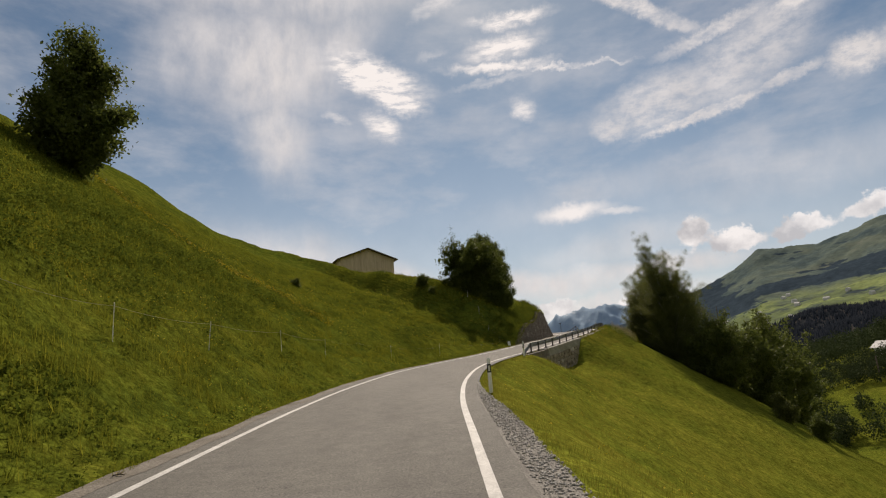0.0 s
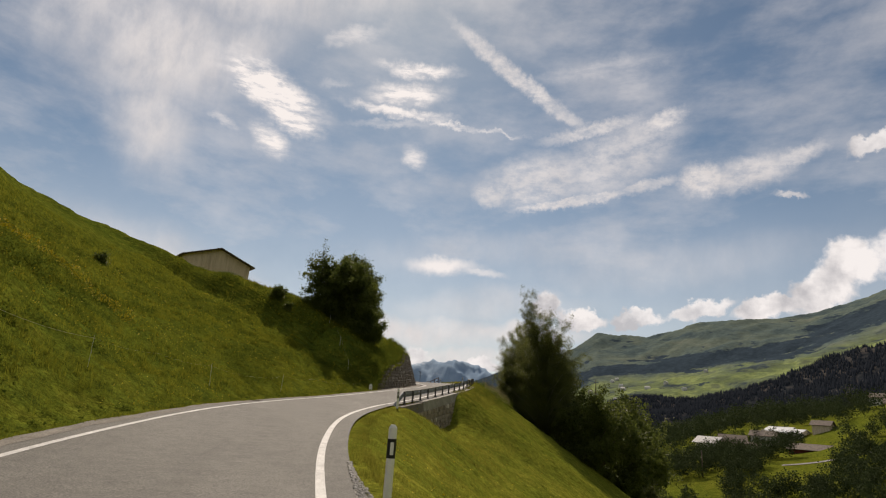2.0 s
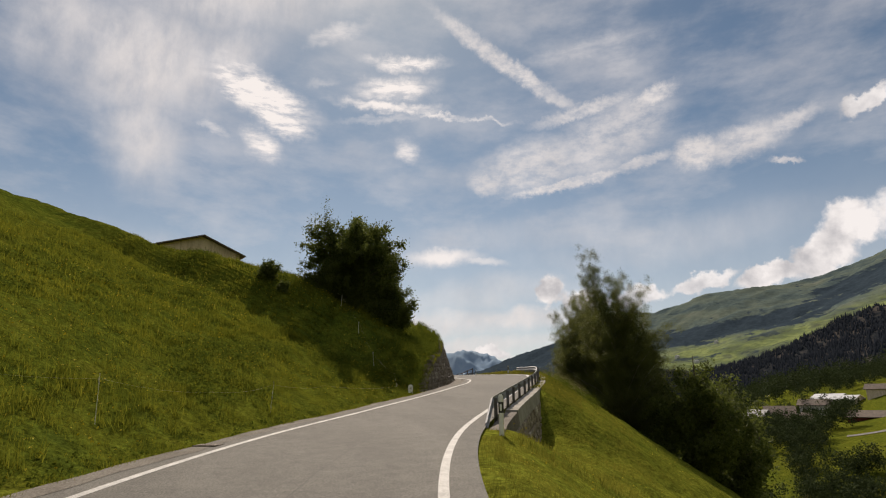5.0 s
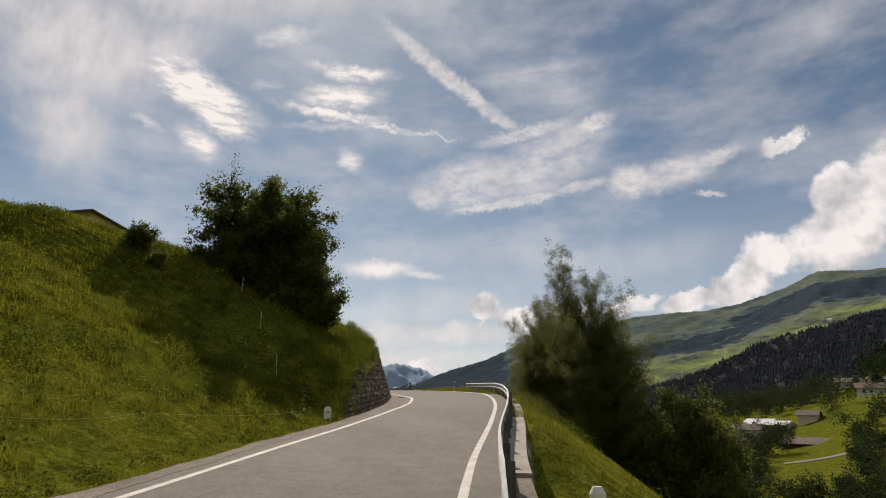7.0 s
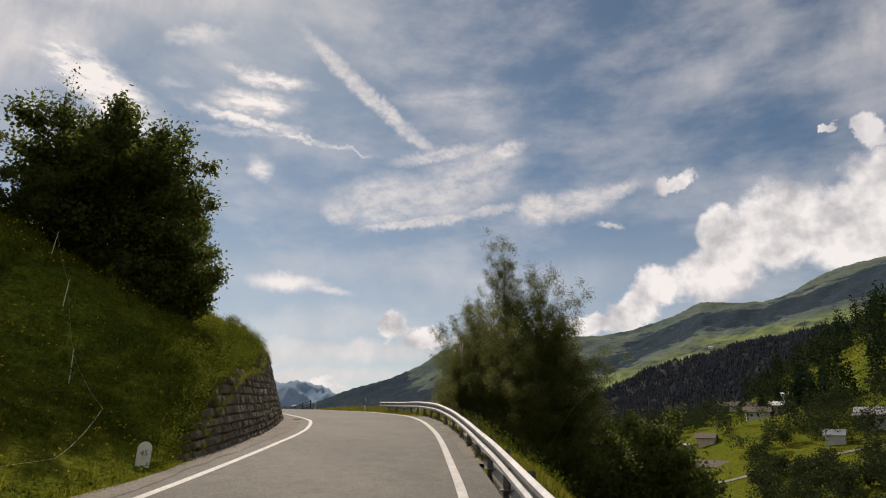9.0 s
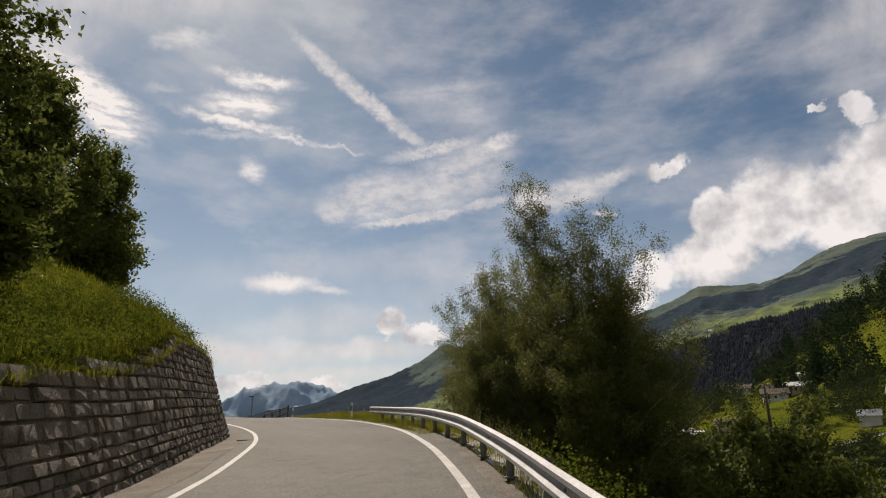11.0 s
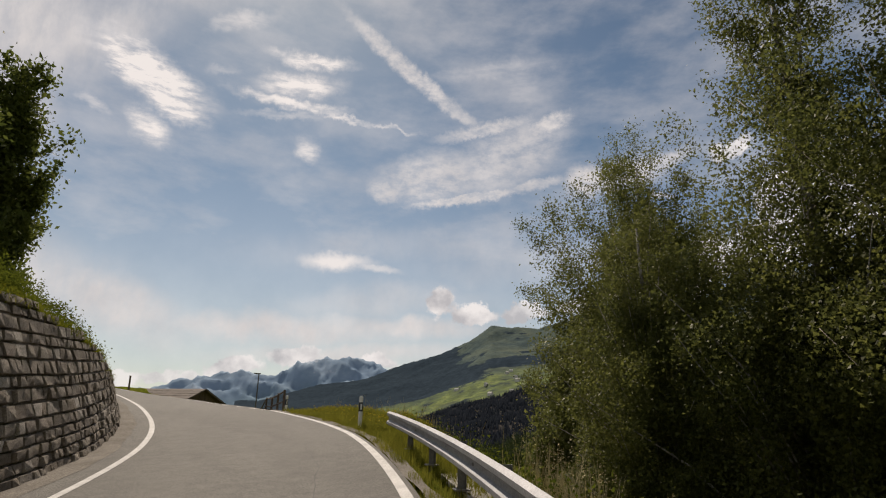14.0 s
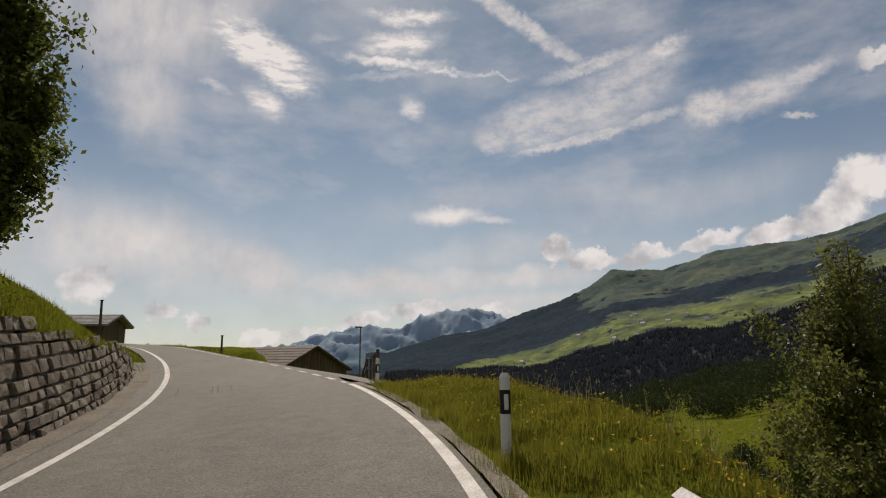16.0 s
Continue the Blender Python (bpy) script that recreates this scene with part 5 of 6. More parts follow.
# by the junction
building("barn", "low dark wooden barn with a brown roof below the road", 17.0, 151.6, 11.0, 13.0, 3.0, 2.5, 45, DARK_WOOD, ROOF, 0.5, 6.0, 1.6, (), 0.5, None, False, 9)
building("shed", "small dark wooden shed with a grey shingle roof", 1.9, 135.4, 3.8, 5.0, 1.7, 0.8, 80, DARK_WOOD, GREY_ROOF, 0.5, 1.8, 7.0, (), 0.0, None, False, 7)


def junction_fence():
    root = new("junction_fence")
    line = [(22.9, 99.5), (23.2, 103), (23.45, 106.5), (23.65, 110), (23.75, 113), (23.8, 116), (22.6, 117.0), (21.2, 117.8)]
    tops = []
    for x, y in line:
        z = ground_at(x, y)
        part("fence_post", box(0.11, 0.11, 1.5, (x, y, z + 0.45), 0.015), DARK_WOOD, root)
        tops.append(Vector((x, y, z + 1.12)))
    for p, q in zip(tops, tops[1:]):
        for dz in (0, -0.5):
            v, f = tube_points([p + Vector((0, 0, dz)), q + Vector((0, 0, dz))], [0.045, 0.045], 6)
            mesh_ob("rail", v, f, DARK_WOOD, root)
    tagged(root, "dark wooden fence round the turning", "fence")


junction_fence()


def lamp_pole(x, y, top):
    root = new("street_lamp")
    z = ground_at(x, y)
    root.location = (x, y, z)
    h = top - z
    v, f = tube_points([(0, 0, -0.3), (0, 0, h * 0.5), (0, 0, h)], [0.06, 0.05, 0.04], 8)
    mesh_ob("pole", v, f, DARK_STEEL, root)
    part("lamp_head", box(0.5, 0.18, 0.09, (-0.12, 0, h + 0.02), 0.03), DARK_STEEL, root)
    tagged(root, "thin dark steel street lamp beside the fence", "street lamp")


lamp_pole(23.9, 116.8, 7.65)


def wood_pole(x, y, top, r, label, crown=False):
    root = new("wooden_pole")
    z = ground_at(x, y)
    root.location = (x, y, z)
    v, f = tube_points([(0, 0, -0.4), (0.02, 0, (top - z) * 0.5), (0, 0, top - z)], [r, r * 0.9, r * 0.75], 8)
    mesh_ob("pole", v, f, DARK_WOOD, root, True)
    part("cap", box(r * 2.2, r * 2.2, 0.03, (0, 0, top - z + 0.01), 0.006), DARK_STEEL, root)
    tagged(root, label, "pole")


wood_pole(12.33, 105.06, 7.99, 0.06, "slim dark wooden pole on the grass bank")
wood_pole(14.6, 124.0, 7.4, 0.09, "short dark post beside the road")
wood_pole(106, 145, -4.2, 0.16, "grey wooden power pole in the valley meadow")

# the village
WIN = [("right", -2.2, 1.4, 0.9, 1.0), ("right", 0, 1.4, 0.9, 1.0), ("right", 2.2, 1.4, 0.9, 1.0), ("front", -1.6, 1.4, 0.9, 1.0), ("front", 1.6, 1.4, 0.9, 1.0), ("front", 0, 3.0, 0.8, 0.8), ("left", 0, 1.4, 0.9, 1.0), ("left", 2.2, 1.4, 0.9, 1.0)]
building("barn", "long red-boarded barn with a grey-brown roof in the village", 146.8, 149.8, 6.0, 10.4, 2.7, 1.4, 20, RED_WOOD, ROOF, 0.6, 3.0, -5.0, [("left", u, 0.45, 0.9, 0.6) for u in (-4, -1.5, 1, 3.5)], 0, (0.9, PLASTER))
building("house", "white plastered village house", 154.0, 174.8, 6.5, 7.0, 3.0, 1.5, 35, PLASTER, ROOF, 0.7, 3, None, WIN, chimney=True)
building("stable", "long low stable with a pale metal roof", 162.0, 173.2, 5.0, 11.5, 2.0, 1.0, 10, PLASTER, PALE_ROOF, 0.6, 3, None, [("left", u, 1.2, 1.2, 0.7) for u in (-5, -2.5, 0, 2.5, 5)])
building("stable", "low stable with a pale metal roof", 166.8, 180.8, 4.5, 8.5, 1.9, 1.0, 10, PLASTER, PALE_ROOF, 0.6, 3, None, [("left", u, 1.2, 1.2, 0.7) for u in (-3, 0, 3)])
building("hut", "small brown hay hut on the slope", 165.4, 163.0, 4.0, 5.0, 1.8, 1.2, 25, WOOD, ROOF, 0.6, 3)
building("house", "village house with plaster walls and dark roof", 224.7, 183.4, 7, 8, 2.8, 1.7, 35, PLASTER, ROOF, 0.9, 4, None, WIN, chimney=True)
building("house", "village house with pale metal roof", 240.9, 183.4, 6.5, 8, 2.6, 1.4, 15, WOOD, PALE_ROOF, 0.9, 4, None, WIN)
building("house", "brown village house on the slope", 246.6, 196.8, 7.5, 8, 2.8, 1.8, 60, WOOD, ROOF, 0.9, 4, None, WIN, chimney=True)
building("house", "white village house on the upper slope", 274.3, 229.3, 8, 9, 3.0, 1.8, 20, PLASTER, ROOF, 0.9, 4, None, WIN)
building("hut", "wooden hut with pale roof on the meadow", 260.0, 189.2, 5, 7, 2.2, 1.3, 20, WOOD, PALE_ROOF, 0.7, 4)
building("house", "large plastered house with grey roof beside the wood", 176.0, 119.5, 7, 10, 3.0, 1.8, 15, PLASTER, GREY_ROOF, 0.9, 4, None, WIN, chimney=True)
building("hut", "small white-walled hut on the meadow", 159, 123, 3.0, 4.0, 2.0, 1.1, 20, PLASTER, PALE_ROOF, 0.4, 3)
building("house", "brown village house among trees", 146.2, 180.4, 6.0, 7.0, 2.8, 1.7, 50, WOOD, ROOF, 0.9, 3, None, WIN)
building("house", "plastered village house among trees", 140.4, 184.2, 6.0, 7.0, 2.8, 1.7, 20, PLASTER, GREY_ROOF, 0.9, 3, None, WIN)
building("hut", "dark wooden hut among trees", 138, 165, 5.5, 6.5, 2.4, 1.6, 60, DARK_WOOD, ROOF, 0.7, 3)
building("hut", "brown wooden hut at the edge of the village", 144.2, 170.8, 5.0, 6.5, 1.9, 1.3, 10, DARK_WOOD, ROOF, 0.7, 3)


def village_path():
    V, F = [], []
    pts = [(127, 141), (133, 134), (140, 128), (146, 121), (154, 113), (165, 104)]
    n = 40
    for k in range(n + 1):
        t = k / n * (len(pts) - 1)
        i = min(int(t), len(pts) - 2)
        p, q = Vector(pts[i]), Vector(pts[i + 1])
        c, d = p.lerp(q, t - i), (q - p).normalized()
        for s in (-0.9, 0.9):
            x, y = c.x + d.y * s, c.y - d.x * s
            V.append((x, y, ground_at(x, y) + 0.15))
    F = [(2 * k, 2 * k + 1, 2 * k + 3, 2 * k + 2) for k in range(n)]
    tagged(mesh_ob("path", V, F, GRAVEL), "pale gravel path across the meadow", "path", kind="structure")


village_path()


# ---- woods ----
def tree_mass(name, label, spots, leaf_mat, leaf, per, seed, conifer=False):
    """Many far trees; spots are rows of x, y, ground height, height, half width."""
    rng = np.random.RandomState(seed)
    cen, rad = [], []
    for x, y, z, h, r in spots:
        if conifer:
            k = max(8, int(h * 1.6))
            t = np.linspace(0.08, 1, k)
            m = np.maximum((10 * (1 - t)).astype(int), 1)
            for tt, mm in zip(t, m):
                a = rng.rand(mm) * 6.28
                rr = r * (1 - tt) * (0.35 + 0.75 * rng.rand(mm))
                cen.append(np.c_[x + rr * np.cos(a), y + rr * np.sin(a), np.full(mm, z + h * tt) - 0.25 * rr])
        else:
            q = rng.normal(0, 1, (26, 3))
            q /= np.linalg.norm(q, axis=1, keepdims=True)
            q *= (0.5 + 0.5 * rng.rand(26, 1))
            q[:, 2] *= 1 + 0.15 * rng.normal()
            cen.append(np.c_[x + q[:, 0] * r, y + q[:, 1] * r, z + h * 0.56 + q[:, 2] * h * 0.44])
    cen = np.concatenate(cen)
    v, f = leaf_cloud(cen, leaf * (1.9 if not conifer else 0.9), per, leaf, rng, True)
    ob = quick_mesh(name, v, f, leaf_mat)
    return tagged(ob, label, "trees", kind="stuff")


def scatter(n, seed, x0, x1, y0, y1, keep, h0, h1):
    rng = np.random.RandomState(seed)
    x, y = x0 + (x1 - x0) * rng.rand(n), y0 + (y1 - y0) * rng.rand(n)
    rc, fc = (x - 158) * 0.74 - (y - 172) * 0.67, (x - 158) * 0.67 + (y - 172) * 0.74
    ok = keep(x, y, rc, fc, rng)
    x, y = x[ok], y[ok]
    h = h0 + (h1 - h0) * rng.rand(len(x))
    return np.c_[x, y, ground_height(x, y) - 0.3, h, h * (0.36 + 0.14 * rng.rand(len(x)))]


def clump(cx, cy, spread_m, n, seed, h0, h1):
    rng = np.random.RandomState(seed)
    x, y = cx + rng.normal(0, spread_m, n), cy + rng.normal(0, spread_m, n)
    h = h0 + (h1 - h0) * rng.rand(n)
    return np.c_[x, y, ground_height(x, y) - 0.3, h, h * (0.32 + 0.12 * rng.rand(n))]


def village_woods():
    # the wooded valley floor below the village, the clumps among the houses and the wood on the upper slope
    low = scatter(860, 41, 58, 150, 66, 178, lambda x, y, rc, fc, r: (fc < -12) & (fc > -98) & (np.abs(rc - 10) < 85) & (np.hypot(x - 20, y - 75) > 46) & ~((np.hypot(x - 146, y - 121) < 8)) & ~(np.hypot(x - 97, y - 140) < 9) & ~(np.hypot(x - 150, y - 149) < 11) & ~((x > 137) & (y > 117) & (y < 133) & (x < 170)) & (wave(x, y, 30, 77) > -0.6) & ~((np.abs(np.degrees(np.arctan2(x - 5.6, y - 44.4)) - 53.2) < 3.4) & (np.hypot(x - 5.6, y - 44.4) > 128)), 3.6, 6.6)
    mids = [clump(*c) for c in ((163, 128, 4, 10, 1, 5, 9), (158, 138, 3, 7, 2, 4, 7), (172, 139, 4, 9, 3, 5, 9), (182, 134, 5, 12, 4, 6, 11), (195, 128, 6, 14, 5, 7, 12), (176, 161, 2.5, 5, 6, 4, 7),
                                (150, 163, 4, 9, 7, 4, 6), (143, 172, 5, 10, 8, 4, 7), (137, 150, 4, 8, 9, 4, 7), (190, 192, 5, 10, 10, 4, 8), (214, 196, 7, 12, 11, 5, 9), (244, 196, 5, 8, 12, 5, 9), (226, 178, 4, 6, 13, 5, 8), (168, 117, 5, 10, 14, 5, 9), (276, 206, 8, 12, 15, 6, 10), (155, 180, 4, 6, 16, 4, 6), (176, 195, 5, 8, 17, 4, 7))]
    up = scatter(1040, 43, 180, 420, 40, 260, lambda x, y, rc, fc, r: (rc > 60) & (rc < 230) & (wave(x, y, 40, 78) > -0.9 + 0.7 * (rc < 78)), 7, 13)
    far = scatter(420, 47, 125, 250, 205, 360, lambda x, y, rc, fc, r: wave(x, y, 34, 79) > -0.75, 6, 11)
    tree_mass("woodland", "dark woodland on the far valley floor", far, WOODS, 0.4, 9, 54)
    tree_mass("woodland", "dark-green broadleaf woodland below and among the village", np.concatenate([low] + mids), WOODS, 0.21, 16, 51)
    tree_mass("woodland", "mixed dark woodland on the upper valley slope", up[::2], WOODS, 0.34, 11, 52)
    con = np.concatenate([up[1::2] * [1, 1, 1, 1.5, 0.75], clump(251, 183, 5, 10, 31, 10, 16) * [1, 1, 1, 1, 0.6], clump(203, 146, 6, 12, 32, 9, 15) * [1, 1, 1, 1, 0.6], clump(236, 186, 2, 3, 33, 9, 13) * [1, 1, 1, 1, 0.6]])
    tree_mass("conifers", "tall dark conifers on the upper valley slope", con, CONIFER, 0.55, 3, 53, True)


village_woods()


def far_forest():
    """Spruces on the opposite valley side, one low cone each."""
    rng = np.random.RandomState(61)
    out_v, out_f = [], []

    def plant(ob, n, h, keep):
        me = ob.data
        co = np.empty(len(me.vertices) * 3, np.float32)
        me.vertices.foreach_get("co", co)
        co = co.reshape(-1, 3)
        poly = np.array([p.vertices[:] for p in me.polygons])
        q = co[poly]
        area = np.linalg.norm(np.cross((q[:, 1] - q[:, 0])[:, :2], (q[:, 3] - q[:, 0])[:, :2])[..., None], axis=1)
        c = q.mean(1)
        w = area * keep(c)
        k = rng.choice(len(poly), n, p=w / w.sum())
        a, b = rng.rand(n, 1), rng.rand(n, 1)
        p = (q[k, 0] * (1 - a) + q[k, 1] * a) * (1 - b) + (q[k, 3] * (1 - a) + q[k, 2] * a) * b
        hh = h * (0.55 + 0.7 * rng.rand(n, 1))
        r = hh * 0.24
        rings = []
        for s in range(4):
            t = 2 * math.pi * s / 4
            rings.append(p + np.concatenate([r * math.cos(t), r * math.sin(t), -0.15 * hh], 1))
        v = np.stack(rings + [p + np.concatenate([0 * hh, 0 * hh, hh], 1)], 1)
        f = np.array([(s, (s + 1) % 4, 4) for s in range(4)])
        base = sum(len(x) for x in out_v)
        out_v.append(v.reshape(-1, 3))
        out_f.append((np.arange(n)[:, None, None] * 5 + f[None]).reshape(-1, 3) + base)

    forest = bpy.data.objects["mountain_forest"]
    azim = lambda c: np.degrees(np.arctan2(c[:, 0] - 12, c[:, 1] - 55))
    away = lambda c: np.hypot(c[:, 0] - 12, c[:, 1] - 55)
    ravine = lambda c: np.where(wave(azim(c) * 30, away(c) * 0.22, 34, 91) > -0.55, 1.0, 0.22)
    plant(forest, 48000, 9.5, lambda c: ((azim(c) > 8) & (azim(c) < 80) & (away(c) < 1560)) * ravine(c))
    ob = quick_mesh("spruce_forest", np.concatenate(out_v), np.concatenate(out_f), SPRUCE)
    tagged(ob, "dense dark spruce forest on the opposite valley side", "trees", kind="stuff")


far_forest()


def hamlets():
    """Far farmhouses on the opposite mountain, a wall box with a gable roof each, in one mesh."""
    rng = np.random.RandomState(64)
    me = bpy.data.objects["mountain_meadow"].data
    co = np.empty(len(me.vertices) * 3, np.float32)
    me.vertices.foreach_get("co", co)
    co = co.reshape(-1, 3)
    r, az = np.hypot(co[:, 0] - 12, co[:, 1] - 55), np.degrees(np.arctan2(co[:, 0] - 12, co[:, 1] - 55))
    ok = np.flatnonzero((r > 1650) & (r < 2250) & (az > 12) & (az < 75))
    V, F = [], []
    for c in rng.choice(ok, 16):
        for k in rng.choice(ok, 22):
            if np.linalg.norm(co[k] - co[c]) > 260:
                continue
            x, y, z = co[k]
            w, l, h, t = 7 + 4 * rng.rand(), 9 + 5 * rng.rand(), 6 + 2 * rng.rand(), rng.rand() * 3
            ca, sa, o = math.cos(t), math.sin(t), len(V)
            for a, b, q in ((-w, -l, -4), (w, -l, -4), (w, l, -4), (-w, l, -4), (-w, -l, h), (w, -l, h), (w, l, h), (-w, l, h), (0, -l, h + 5), (0, l, h + 5)):
                V.append((x + 0.6 * (a * ca - b * sa), y + 0.6 * (a * sa + b * ca), z + 0.8 * q))
            F += [tuple(i + o for i in g) for g in ((0, 1, 5, 8, 4), (2, 3, 7, 9, 6), (1, 2, 6, 5), (3, 0, 4, 7), (4, 8, 9, 7), (5, 6, 9, 8))]
    if V:
        tagged(mesh_ob("hamlets", V, F, PLASTER), "scattered pale farmhouses on the opposite mountain", "houses", kind="stuff")


hamlets()


def twig():
    root = new("twig")
    root.location = (-5.09, 9.34, -1.19)
    v, f = tube_points([(-0.09, 0, 0.012), (0.0, 0.02, 0.03), (0.10, 0.0, 0.014)], [0.010, 0.012, 0.006], 5)
    mesh_ob("stem", v, f, BARK, root)
    v, f = tube_points([(0.0, 0.02, 0.03), (0.05, 0.07, 0.05)], [0.008, 0.004], 5)
    mesh_ob("side_shoot", v, f, BARK, root)
    v, f = leaf_cloud(np.array([[0.03, 0.03, 0.04], [-0.05, 0.02, 0.03]]), np.array([0.03, 0.03, 0.012]), 9, 0.022, np.random.RandomState(5))
    quick_mesh("dry_leaf_tuft", v, f, DRY, root)
    tagged(root, "small broken twig lying on the asphalt edge", "twig")


twig()


# ---- grass, weeds, flowers ----
def meadow_points(n, seed, y0, y1, a0, a1, side, power=1.0):
    """Points beside the road, y0..y1 along it and a0..a1 out from its edge line; power crowds them to the near edge."""
    rng = np.random.RandomState(seed)
    i0, i1 = index_at(y0), index_at(y1)
    i = rng.randint(i0, i1, n)
    a = a0 + (a1 - a0) * rng.rand(n) ** power
    o = side * (HALF[i] + a)
    s = rng.rand(n) - 0.5
    x, y = RL[i, 0] + RIGHT[i, 0] * o + TAN[i, 0] * 0.5 * s, RL[i, 1] + RIGHT[i, 1] * o + TAN[i, 1] * 0.5 * s
    j, u = near_road(x, y)
    aa = np.abs(u) - HALF[j]
    ry = RL[j, 1]
    ok = (np.sign(u) == side) & (aa > a0 - 0.05)
    if side < 0:
        h = left_wall_height(ry)
        ok &= ~((h > 0.25) & (aa < wall_offset(ry) + BATTER * h + 0.2))
    else:
        ok &= ~((ry > 94.5) & (ry < 114) & (aa < 4.9 * sstep(ry, 94.5, 99) * (1 - sstep(ry, 110, 114)) + 0.3))
        ok &= ~((ry > 42) & (ry < 56) & (aa < 1.4))
    x, y = x[ok], y[ok]
    return x, y, ground_height(x, y), aa[ok], ry[ok]


def blades(x, y, z, h, w, rng, lean=0.55, plain=False):
    """One bent kite-shaped blade at each point, or a single triangle where it is plain."""
    n = len(x)
    a = rng.rand(n) * 2 * np.pi
    d = np.c_[np.cos(a), np.sin(a), np.zeros(n)]
    s = np.c_[-np.sin(a), np.cos(a), np.zeros(n)]
    ln = (lean * rng.rand(n))[:, None]
    h, w = h[:, None], w[:, None]
    up = np.array([[0, 0, 1.0]])
    p = np.c_[x, y, z - 0.03]
    tip = p + up * h * (1 - 0.25 * ln) + d * h * ln
    if plain:
        v = np.stack([p - s * w, p + s * w, tip], 1).reshape(-1, 3)
        return v, np.arange(n * 3).reshape(-1, 3)
    mid = p + up * h * 0.5 + d * h * ln * 0.3
    v = np.stack([p, mid + s * w, mid - s * w, tip], 1).reshape(-1, 3)
    f = np.array([(0, 1, 2), (2, 1, 3)])
    return v, (np.arange(n)[:, None, None] * 4 + f[None]).reshape(-1, 3)


def join(pieces):
    V, F, o = [], [], 0
    for v, f in pieces:
        V.append(v), F.append(f + o)
        o += len(v)
    return np.concatenate(V), np.concatenate(F)


def grass():
    rng = np.random.RandomState(70)
    out = []
    # left verge and slope, right verge and slope: count, y from, to, from edge, to, side, crowding, height, half width
    rows = [(90000, -3, 57, 0.75, 3.6, -1, 1.2, 0.15, 0.005), (95000, -3, 58, 3.0, 10, -1, 1.2, 0.2, 0.008), (150000, 0, 76, 8, 25, -1, 1.1, 0.24, 0.017),
            (26000, 56, 101, 1.3, 4.0, -1, 1.3, 0.30, 0.007), (26000, 58, 112, 3.5, 14, -1, 1.2, 0.32, 0.012),
            (50000, -3, 42, 0.9, 4.0, 1, 1.2, 0.11, 0.005), (9000, 14, 43, 0.58, 1.1, 1, 1.0, 0.12, 0.005), (40000, 0, 60, 3.5, 14, 1, 1.3, 0.13, 0.012), (12000, 40, 66, 1.4, 6, 1, 1.2, 0.22, 0.008),
            (52000, 56, 95, 0.62, 3.2, 1, 1.3, 0.24, 0.0042), (70000, 79, 97, 0.65, 5.0, 1, 1.1, 0.21, 0.0034), (28000, 70, 98, 0.18, 1.1, 1, 1.0, 0.28, 0.0048), (9000, 100, 124, 0.7, 4, 1, 1, 0.25, 0.012), (9000, 101, 124, 0.7, 5, -1, 1, 0.22, 0.012)]
    # coarse tussocks
    for n, y0, y1, a0, a1, sd in ((3200, -2, 58, 1.6, 9, 141), (3600, 2, 70, 8, 24, 142), (900, 58, 100, 2.2, 7, 143)):
        x, y, z, a, ry = meadow_points(n, sd, y0, y1, a0, a1, -1, 1.1)
        ok = wave(x, y, 6, 64) + 0.6 * wave(x, y, 2.2, 65) > -0.2
        x, y = np.repeat(x[ok], 12), np.repeat(y[ok], 12)
        x, y = x + rng.normal(0, 0.07, len(x)), y + rng.normal(0, 0.07, len(x))
        out.append(blades(x, y, ground_height(x, y), 0.2 + 0.28 * rng.rand(len(x)), np.full(len(x), 0.009 if a0 < 5 else 0.014), rng, 1.0, True))
    mown = []
    for k, (n, y0, y1, a0, a1, side, pw, h, w) in enumerate(rows):
        x, y, z, a, ry = meadow_points(n, 100 + k, y0, y1, a0, a1, side, pw)
        hh = h * (0.45 + 0.9 * rng.rand(len(x))) * (0.75 + 0.45 * wave(x, y, 1.7, 60).clip(-1, 1.3))
        bl = blades(x, y, z, hh.clip(0.03, 1), w * (0.8 + 0.7 * rng.rand(len(x))), rng, 0.6, w > 0.0045)
        (mown if side > 0 else out).append(bl)
    # tufts hanging over the top of the stone wall
    n = 15000
    i = rng.randint(index_at(56.6), index_at(101), n)
    h = left_wall_height(RL[i, 1])
    o = -(HALF[i] + wall_offset(RL[i, 1]) + BATTER * h + 0.75 * rng.rand(n) ** 1.3 - 0.03)
    x, y = RL[i, 0] + RIGHT[i, 0] * o + 0.5 * TAN[i, 0] * rng.rand(n), RL[i, 1] + RIGHT[i, 1] * o + 0.5 * TAN[i, 1] * rng.rand(n)
    z = RL[i, 2] - BANK[i] * 3.4 + h - 0.12
    out.append(blades(x, y, z, 0.16 + 0.28 * rng.rand(n) * (0.6 + 0.4 * wave(x, y, 1.3, 61)).clip(0.2, 1.2), np.full(n, 0.007), rng, 1.1))
    v, f = join(out)
    ob = quick_mesh("meadow_grass", v, f, BLADE)
    tagged(ob, "long green grass on the hillside and over the wall", "grass", kind="stuff")
    v, f = join(mown)
    ob = quick_mesh("mown_grass", v, f, MOWN_BLADE)
    tagged(ob, "bright short grass on the valley side of the road", "grass", kind="stuff")


grass()


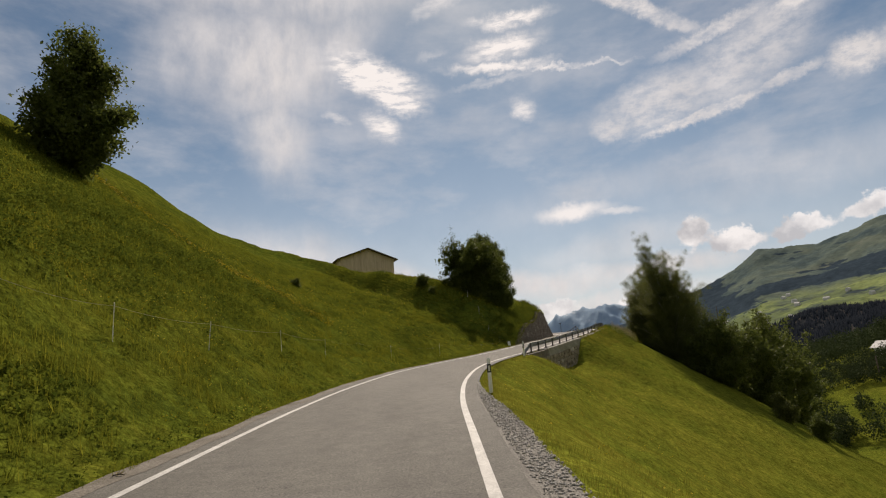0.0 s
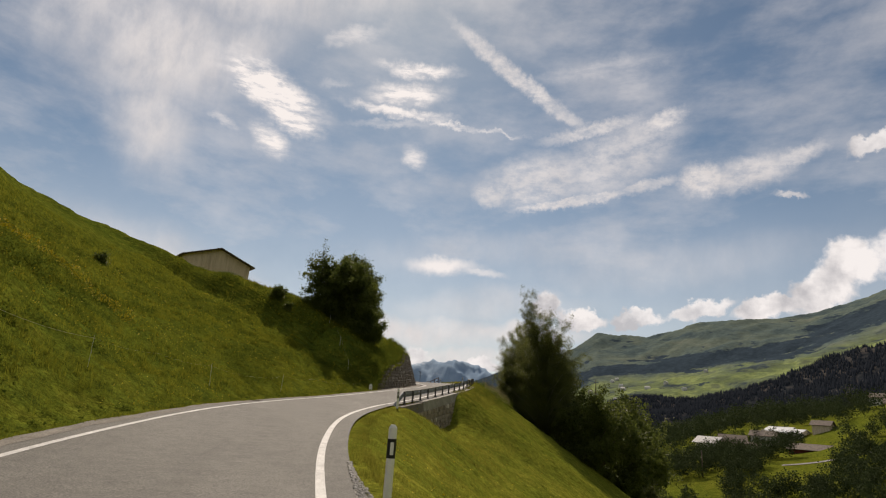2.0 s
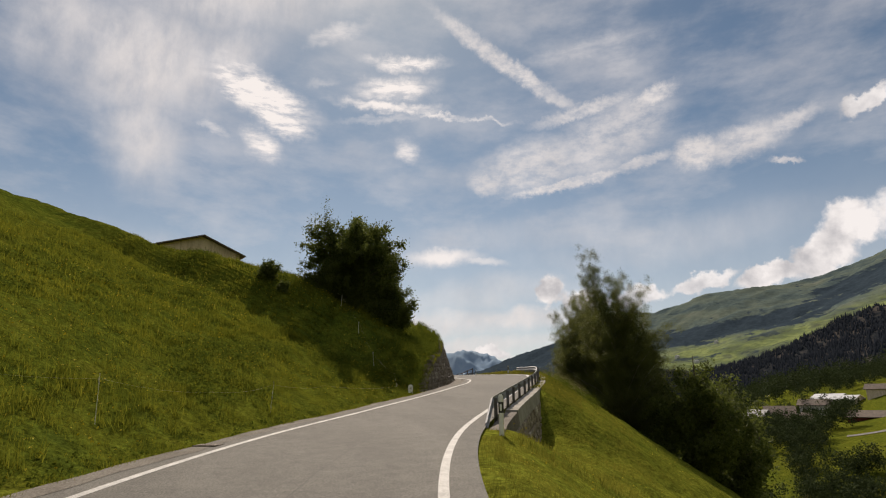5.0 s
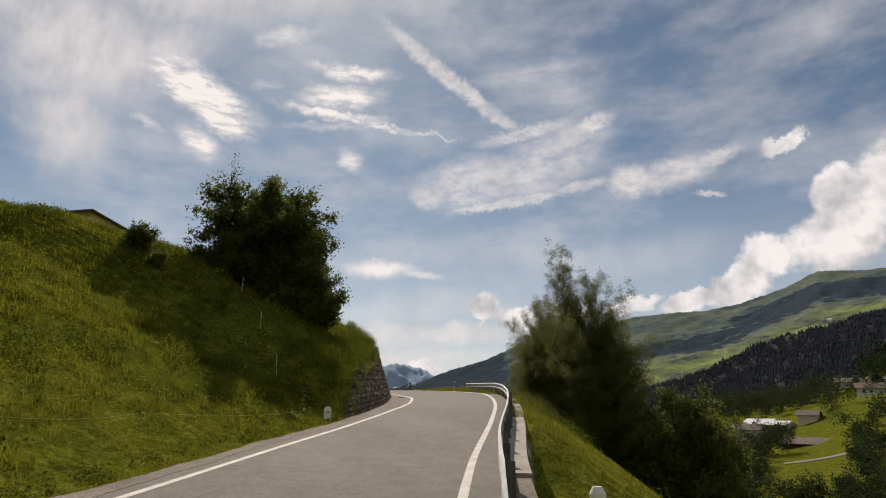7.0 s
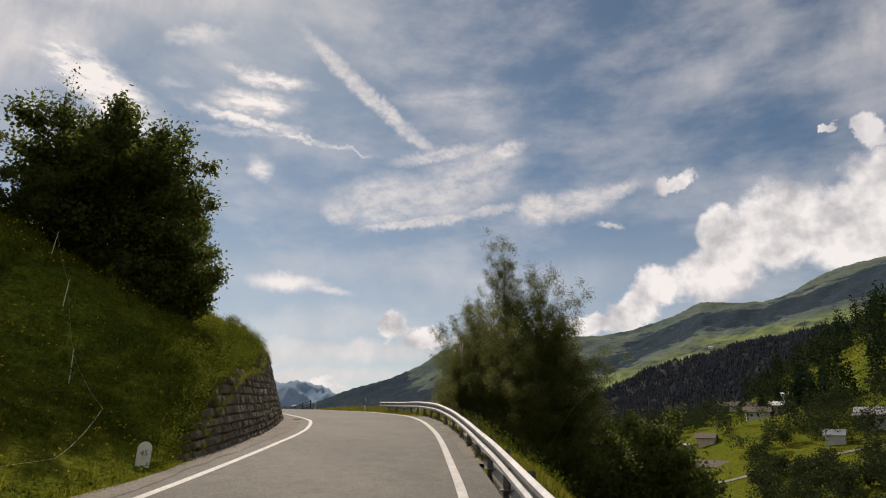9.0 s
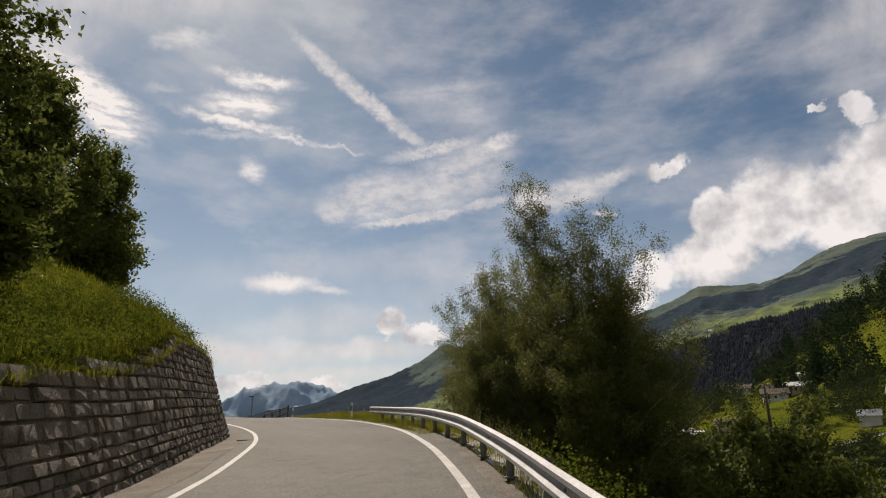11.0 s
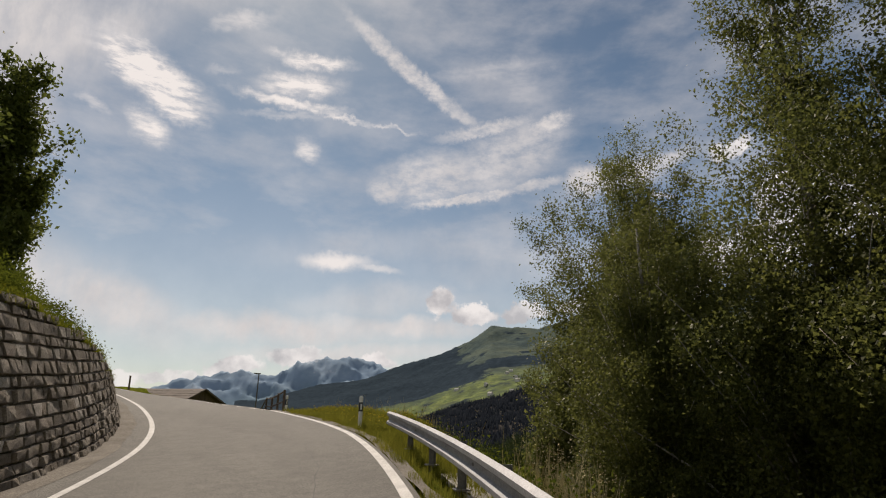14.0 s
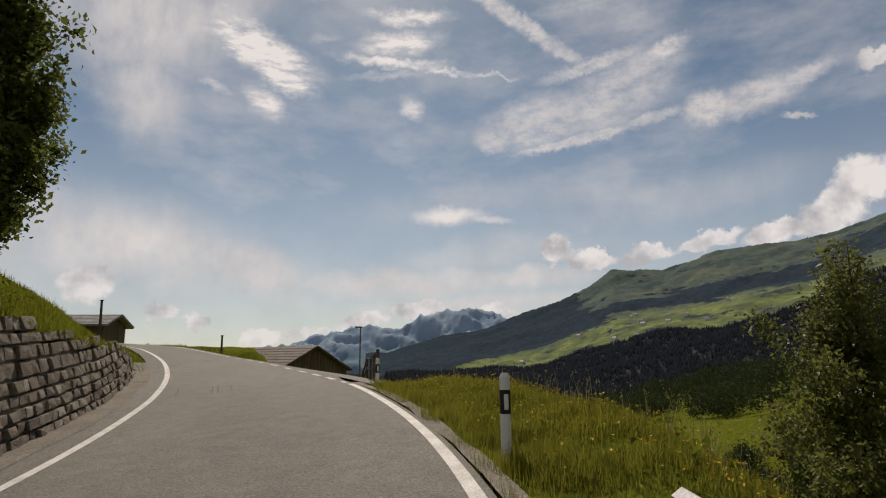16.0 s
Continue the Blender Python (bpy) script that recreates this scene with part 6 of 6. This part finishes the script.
def weeds():
    """Low leafy plants on the slope and along the top of the wall."""
    rng = np.random.RandomState(71)
    cen, rad = [], []
    x, y, z, a, ry = meadow_points(16000, 171, -2, 66, 2.0, 22, -1, 1.0)
    ok = wave(x, y, 7, 62) + 0.5 * wave(x, y, 2.5, 63) + 0.8 * sstep(a, 4, 8) * (1 - sstep(ry, 26, 44)) > 0.45
    c1 = np.c_[x, y, z + 0.1][ok][:6000]
    x, y, z, a, ry = meadow_points(1100, 172, 56.6, 92, 1.2, 4.5, -1, 1.8)
    c2 = np.c_[x, y, z + 0.1 + 0.35 * rng.rand(len(x))]
    i = rng.randint(index_at(57), index_at(90), 260)
    h = left_wall_height(RL[i, 1])
    o = -(HALF[i] + wall_offset(RL[i, 1]) + BATTER * h + 0.1 + 0.7 * rng.rand(260))
    c2 = np.concatenate([c2, np.c_[RL[i, 0] + RIGHT[i, 0] * o, RL[i, 1] + RIGHT[i, 1] * o, RL[i, 2] - BANK[i] * 3.4 + h - 0.05 + 0.1 * rng.rand(260)]])
    x, y, z, a, ry = meadow_points(420, 173, 62, 84, 1.2, 4.5, 1, 0.8)
    c3 = np.c_[x, y, z + 0.1 + 0.3 * rng.rand(len(x))]
    x, y, z, a, ry = meadow_points(420, 174, 0, 56, 0.95, 1.6, -1, 1)
    c4 = np.c_[x, y, z + 0.05]
    # the tall herbs on the steep bank
    n = 650
    t, q = rng.rand(n), rng.rand(n)
    x, y = -16.5 + 6.5 * t + rng.normal(0, 0.8, n), 14.0 + 23.0 * q
    ok = wave(x, y, 3.4, 92) + 0.5 * wave(x, y, 1.3, 93) > -0.15
    x, y = x[ok], y[ok]
    c5 = np.c_[x, y, ground_height(x, y) + 0.12 + 0.35 * rng.rand(len(x))]
    ps = [leaf_cloud(c5, np.array([0.2, 0.2, 0.16]), 34, 0.055, rng, True), leaf_cloud(c1, np.array([0.17, 0.17, 0.1]), 16, 0.05, rng, True), leaf_cloud(c2, np.array([0.14, 0.14, 0.11]), 55, 0.032, rng, True), leaf_cloud(c3, np.array([0.2, 0.2, 0.18]), 40, 0.032, rng, True), leaf_cloud(c4, np.array([0.1, 0.1, 0.05]), 14, 0.03, rng)]
    v, f = join(ps)
    ob = quick_mesh("weeds", v, f, WEED)
    tagged(ob, "dark leafy weeds and nettles in the meadow and over the wall", "weeds", kind="stuff")


weeds()


def flowers():
    rng = np.random.RandomState(72)
    out = []
    for n, y0, y1, a0, a1, side, sd in ((2600, -2, 60, 0.9, 7, -1, 1), (2200, 0, 66, 5, 18, -1, 2), (500, 0, 60, 1.2, 9, 1, 3), (520, 66, 96, 0.8, 5, 1, 4), (700, 81, 95, 0.8, 4.5, 1, 5)):
        x, y, z, a, ry = meadow_points(n, 180 + sd, y0, y1, a0, a1, side, 0.9)
        ok = wave(x, y, 9, 66) > -0.15
        c = np.c_[x, y, z + 0.12 + 0.14 * rng.rand(len(x))][ok]
        out.append(leaf_cloud(c, np.array([0.012, 0.012, 0.008]), 4, 0.016 if a0 < 3 else 0.026, rng))
    # a yellow strip straight up the hill
    n = 1500
    x = -25 + 17.5 * rng.rand(n)
    y = 41.0 - 0.006 * (x + 16) ** 2 + rng.normal(0, 0.55, n)
    c = np.c_[x, y, ground_height(x, y) + 0.14 + 0.14 * rng.rand(n)]
    out.append(leaf_cloud(c, np.array([0.03, 0.03, 0.02]), 4, 0.028, rng))
    v, f = join(out)
    tagged(quick_mesh("meadow_flowers", v, f, FLOWER), "small yellow meadow flowers", "flowers", kind="stuff")


flowers()


def tall_stalks():
    """Dry grass stalks behind the guard rail."""
    rng = np.random.RandomState(73)
    out = []
    for n, y0, y1, a0, a1, h, sd in ((2600, 69.5, 80.5, 1.9, 4.6, 1.1, 1), (420, 83, 96, 2.4, 4.4, 0.6, 2)):
        x, y, z, a, ry = meadow_points(n, 190 + sd, y0, y1, a0, a1, 1, 1.0)
        ok = wave(x, y, 2.6, 67) > -0.1
        x, y, z = x[ok], y[ok], z[ok]
        hh = h * (0.45 + 0.75 * rng.rand(len(x)))
        out.append(blades(x, y, z, hh, np.full(len(x), 0.006), rng, 0.35))
        c = np.c_[x, y, z + hh * 0.9]
        out.append(leaf_cloud(c[::2], np.array([0.012, 0.012, 0.06]), 7, 0.012, rng))
    v, f = join(out)
    tagged(quick_mesh("dry_stalks", v, f, DRY), "tall dry grass stalks behind the guard rail", "grass", kind="stuff")


tall_stalks()
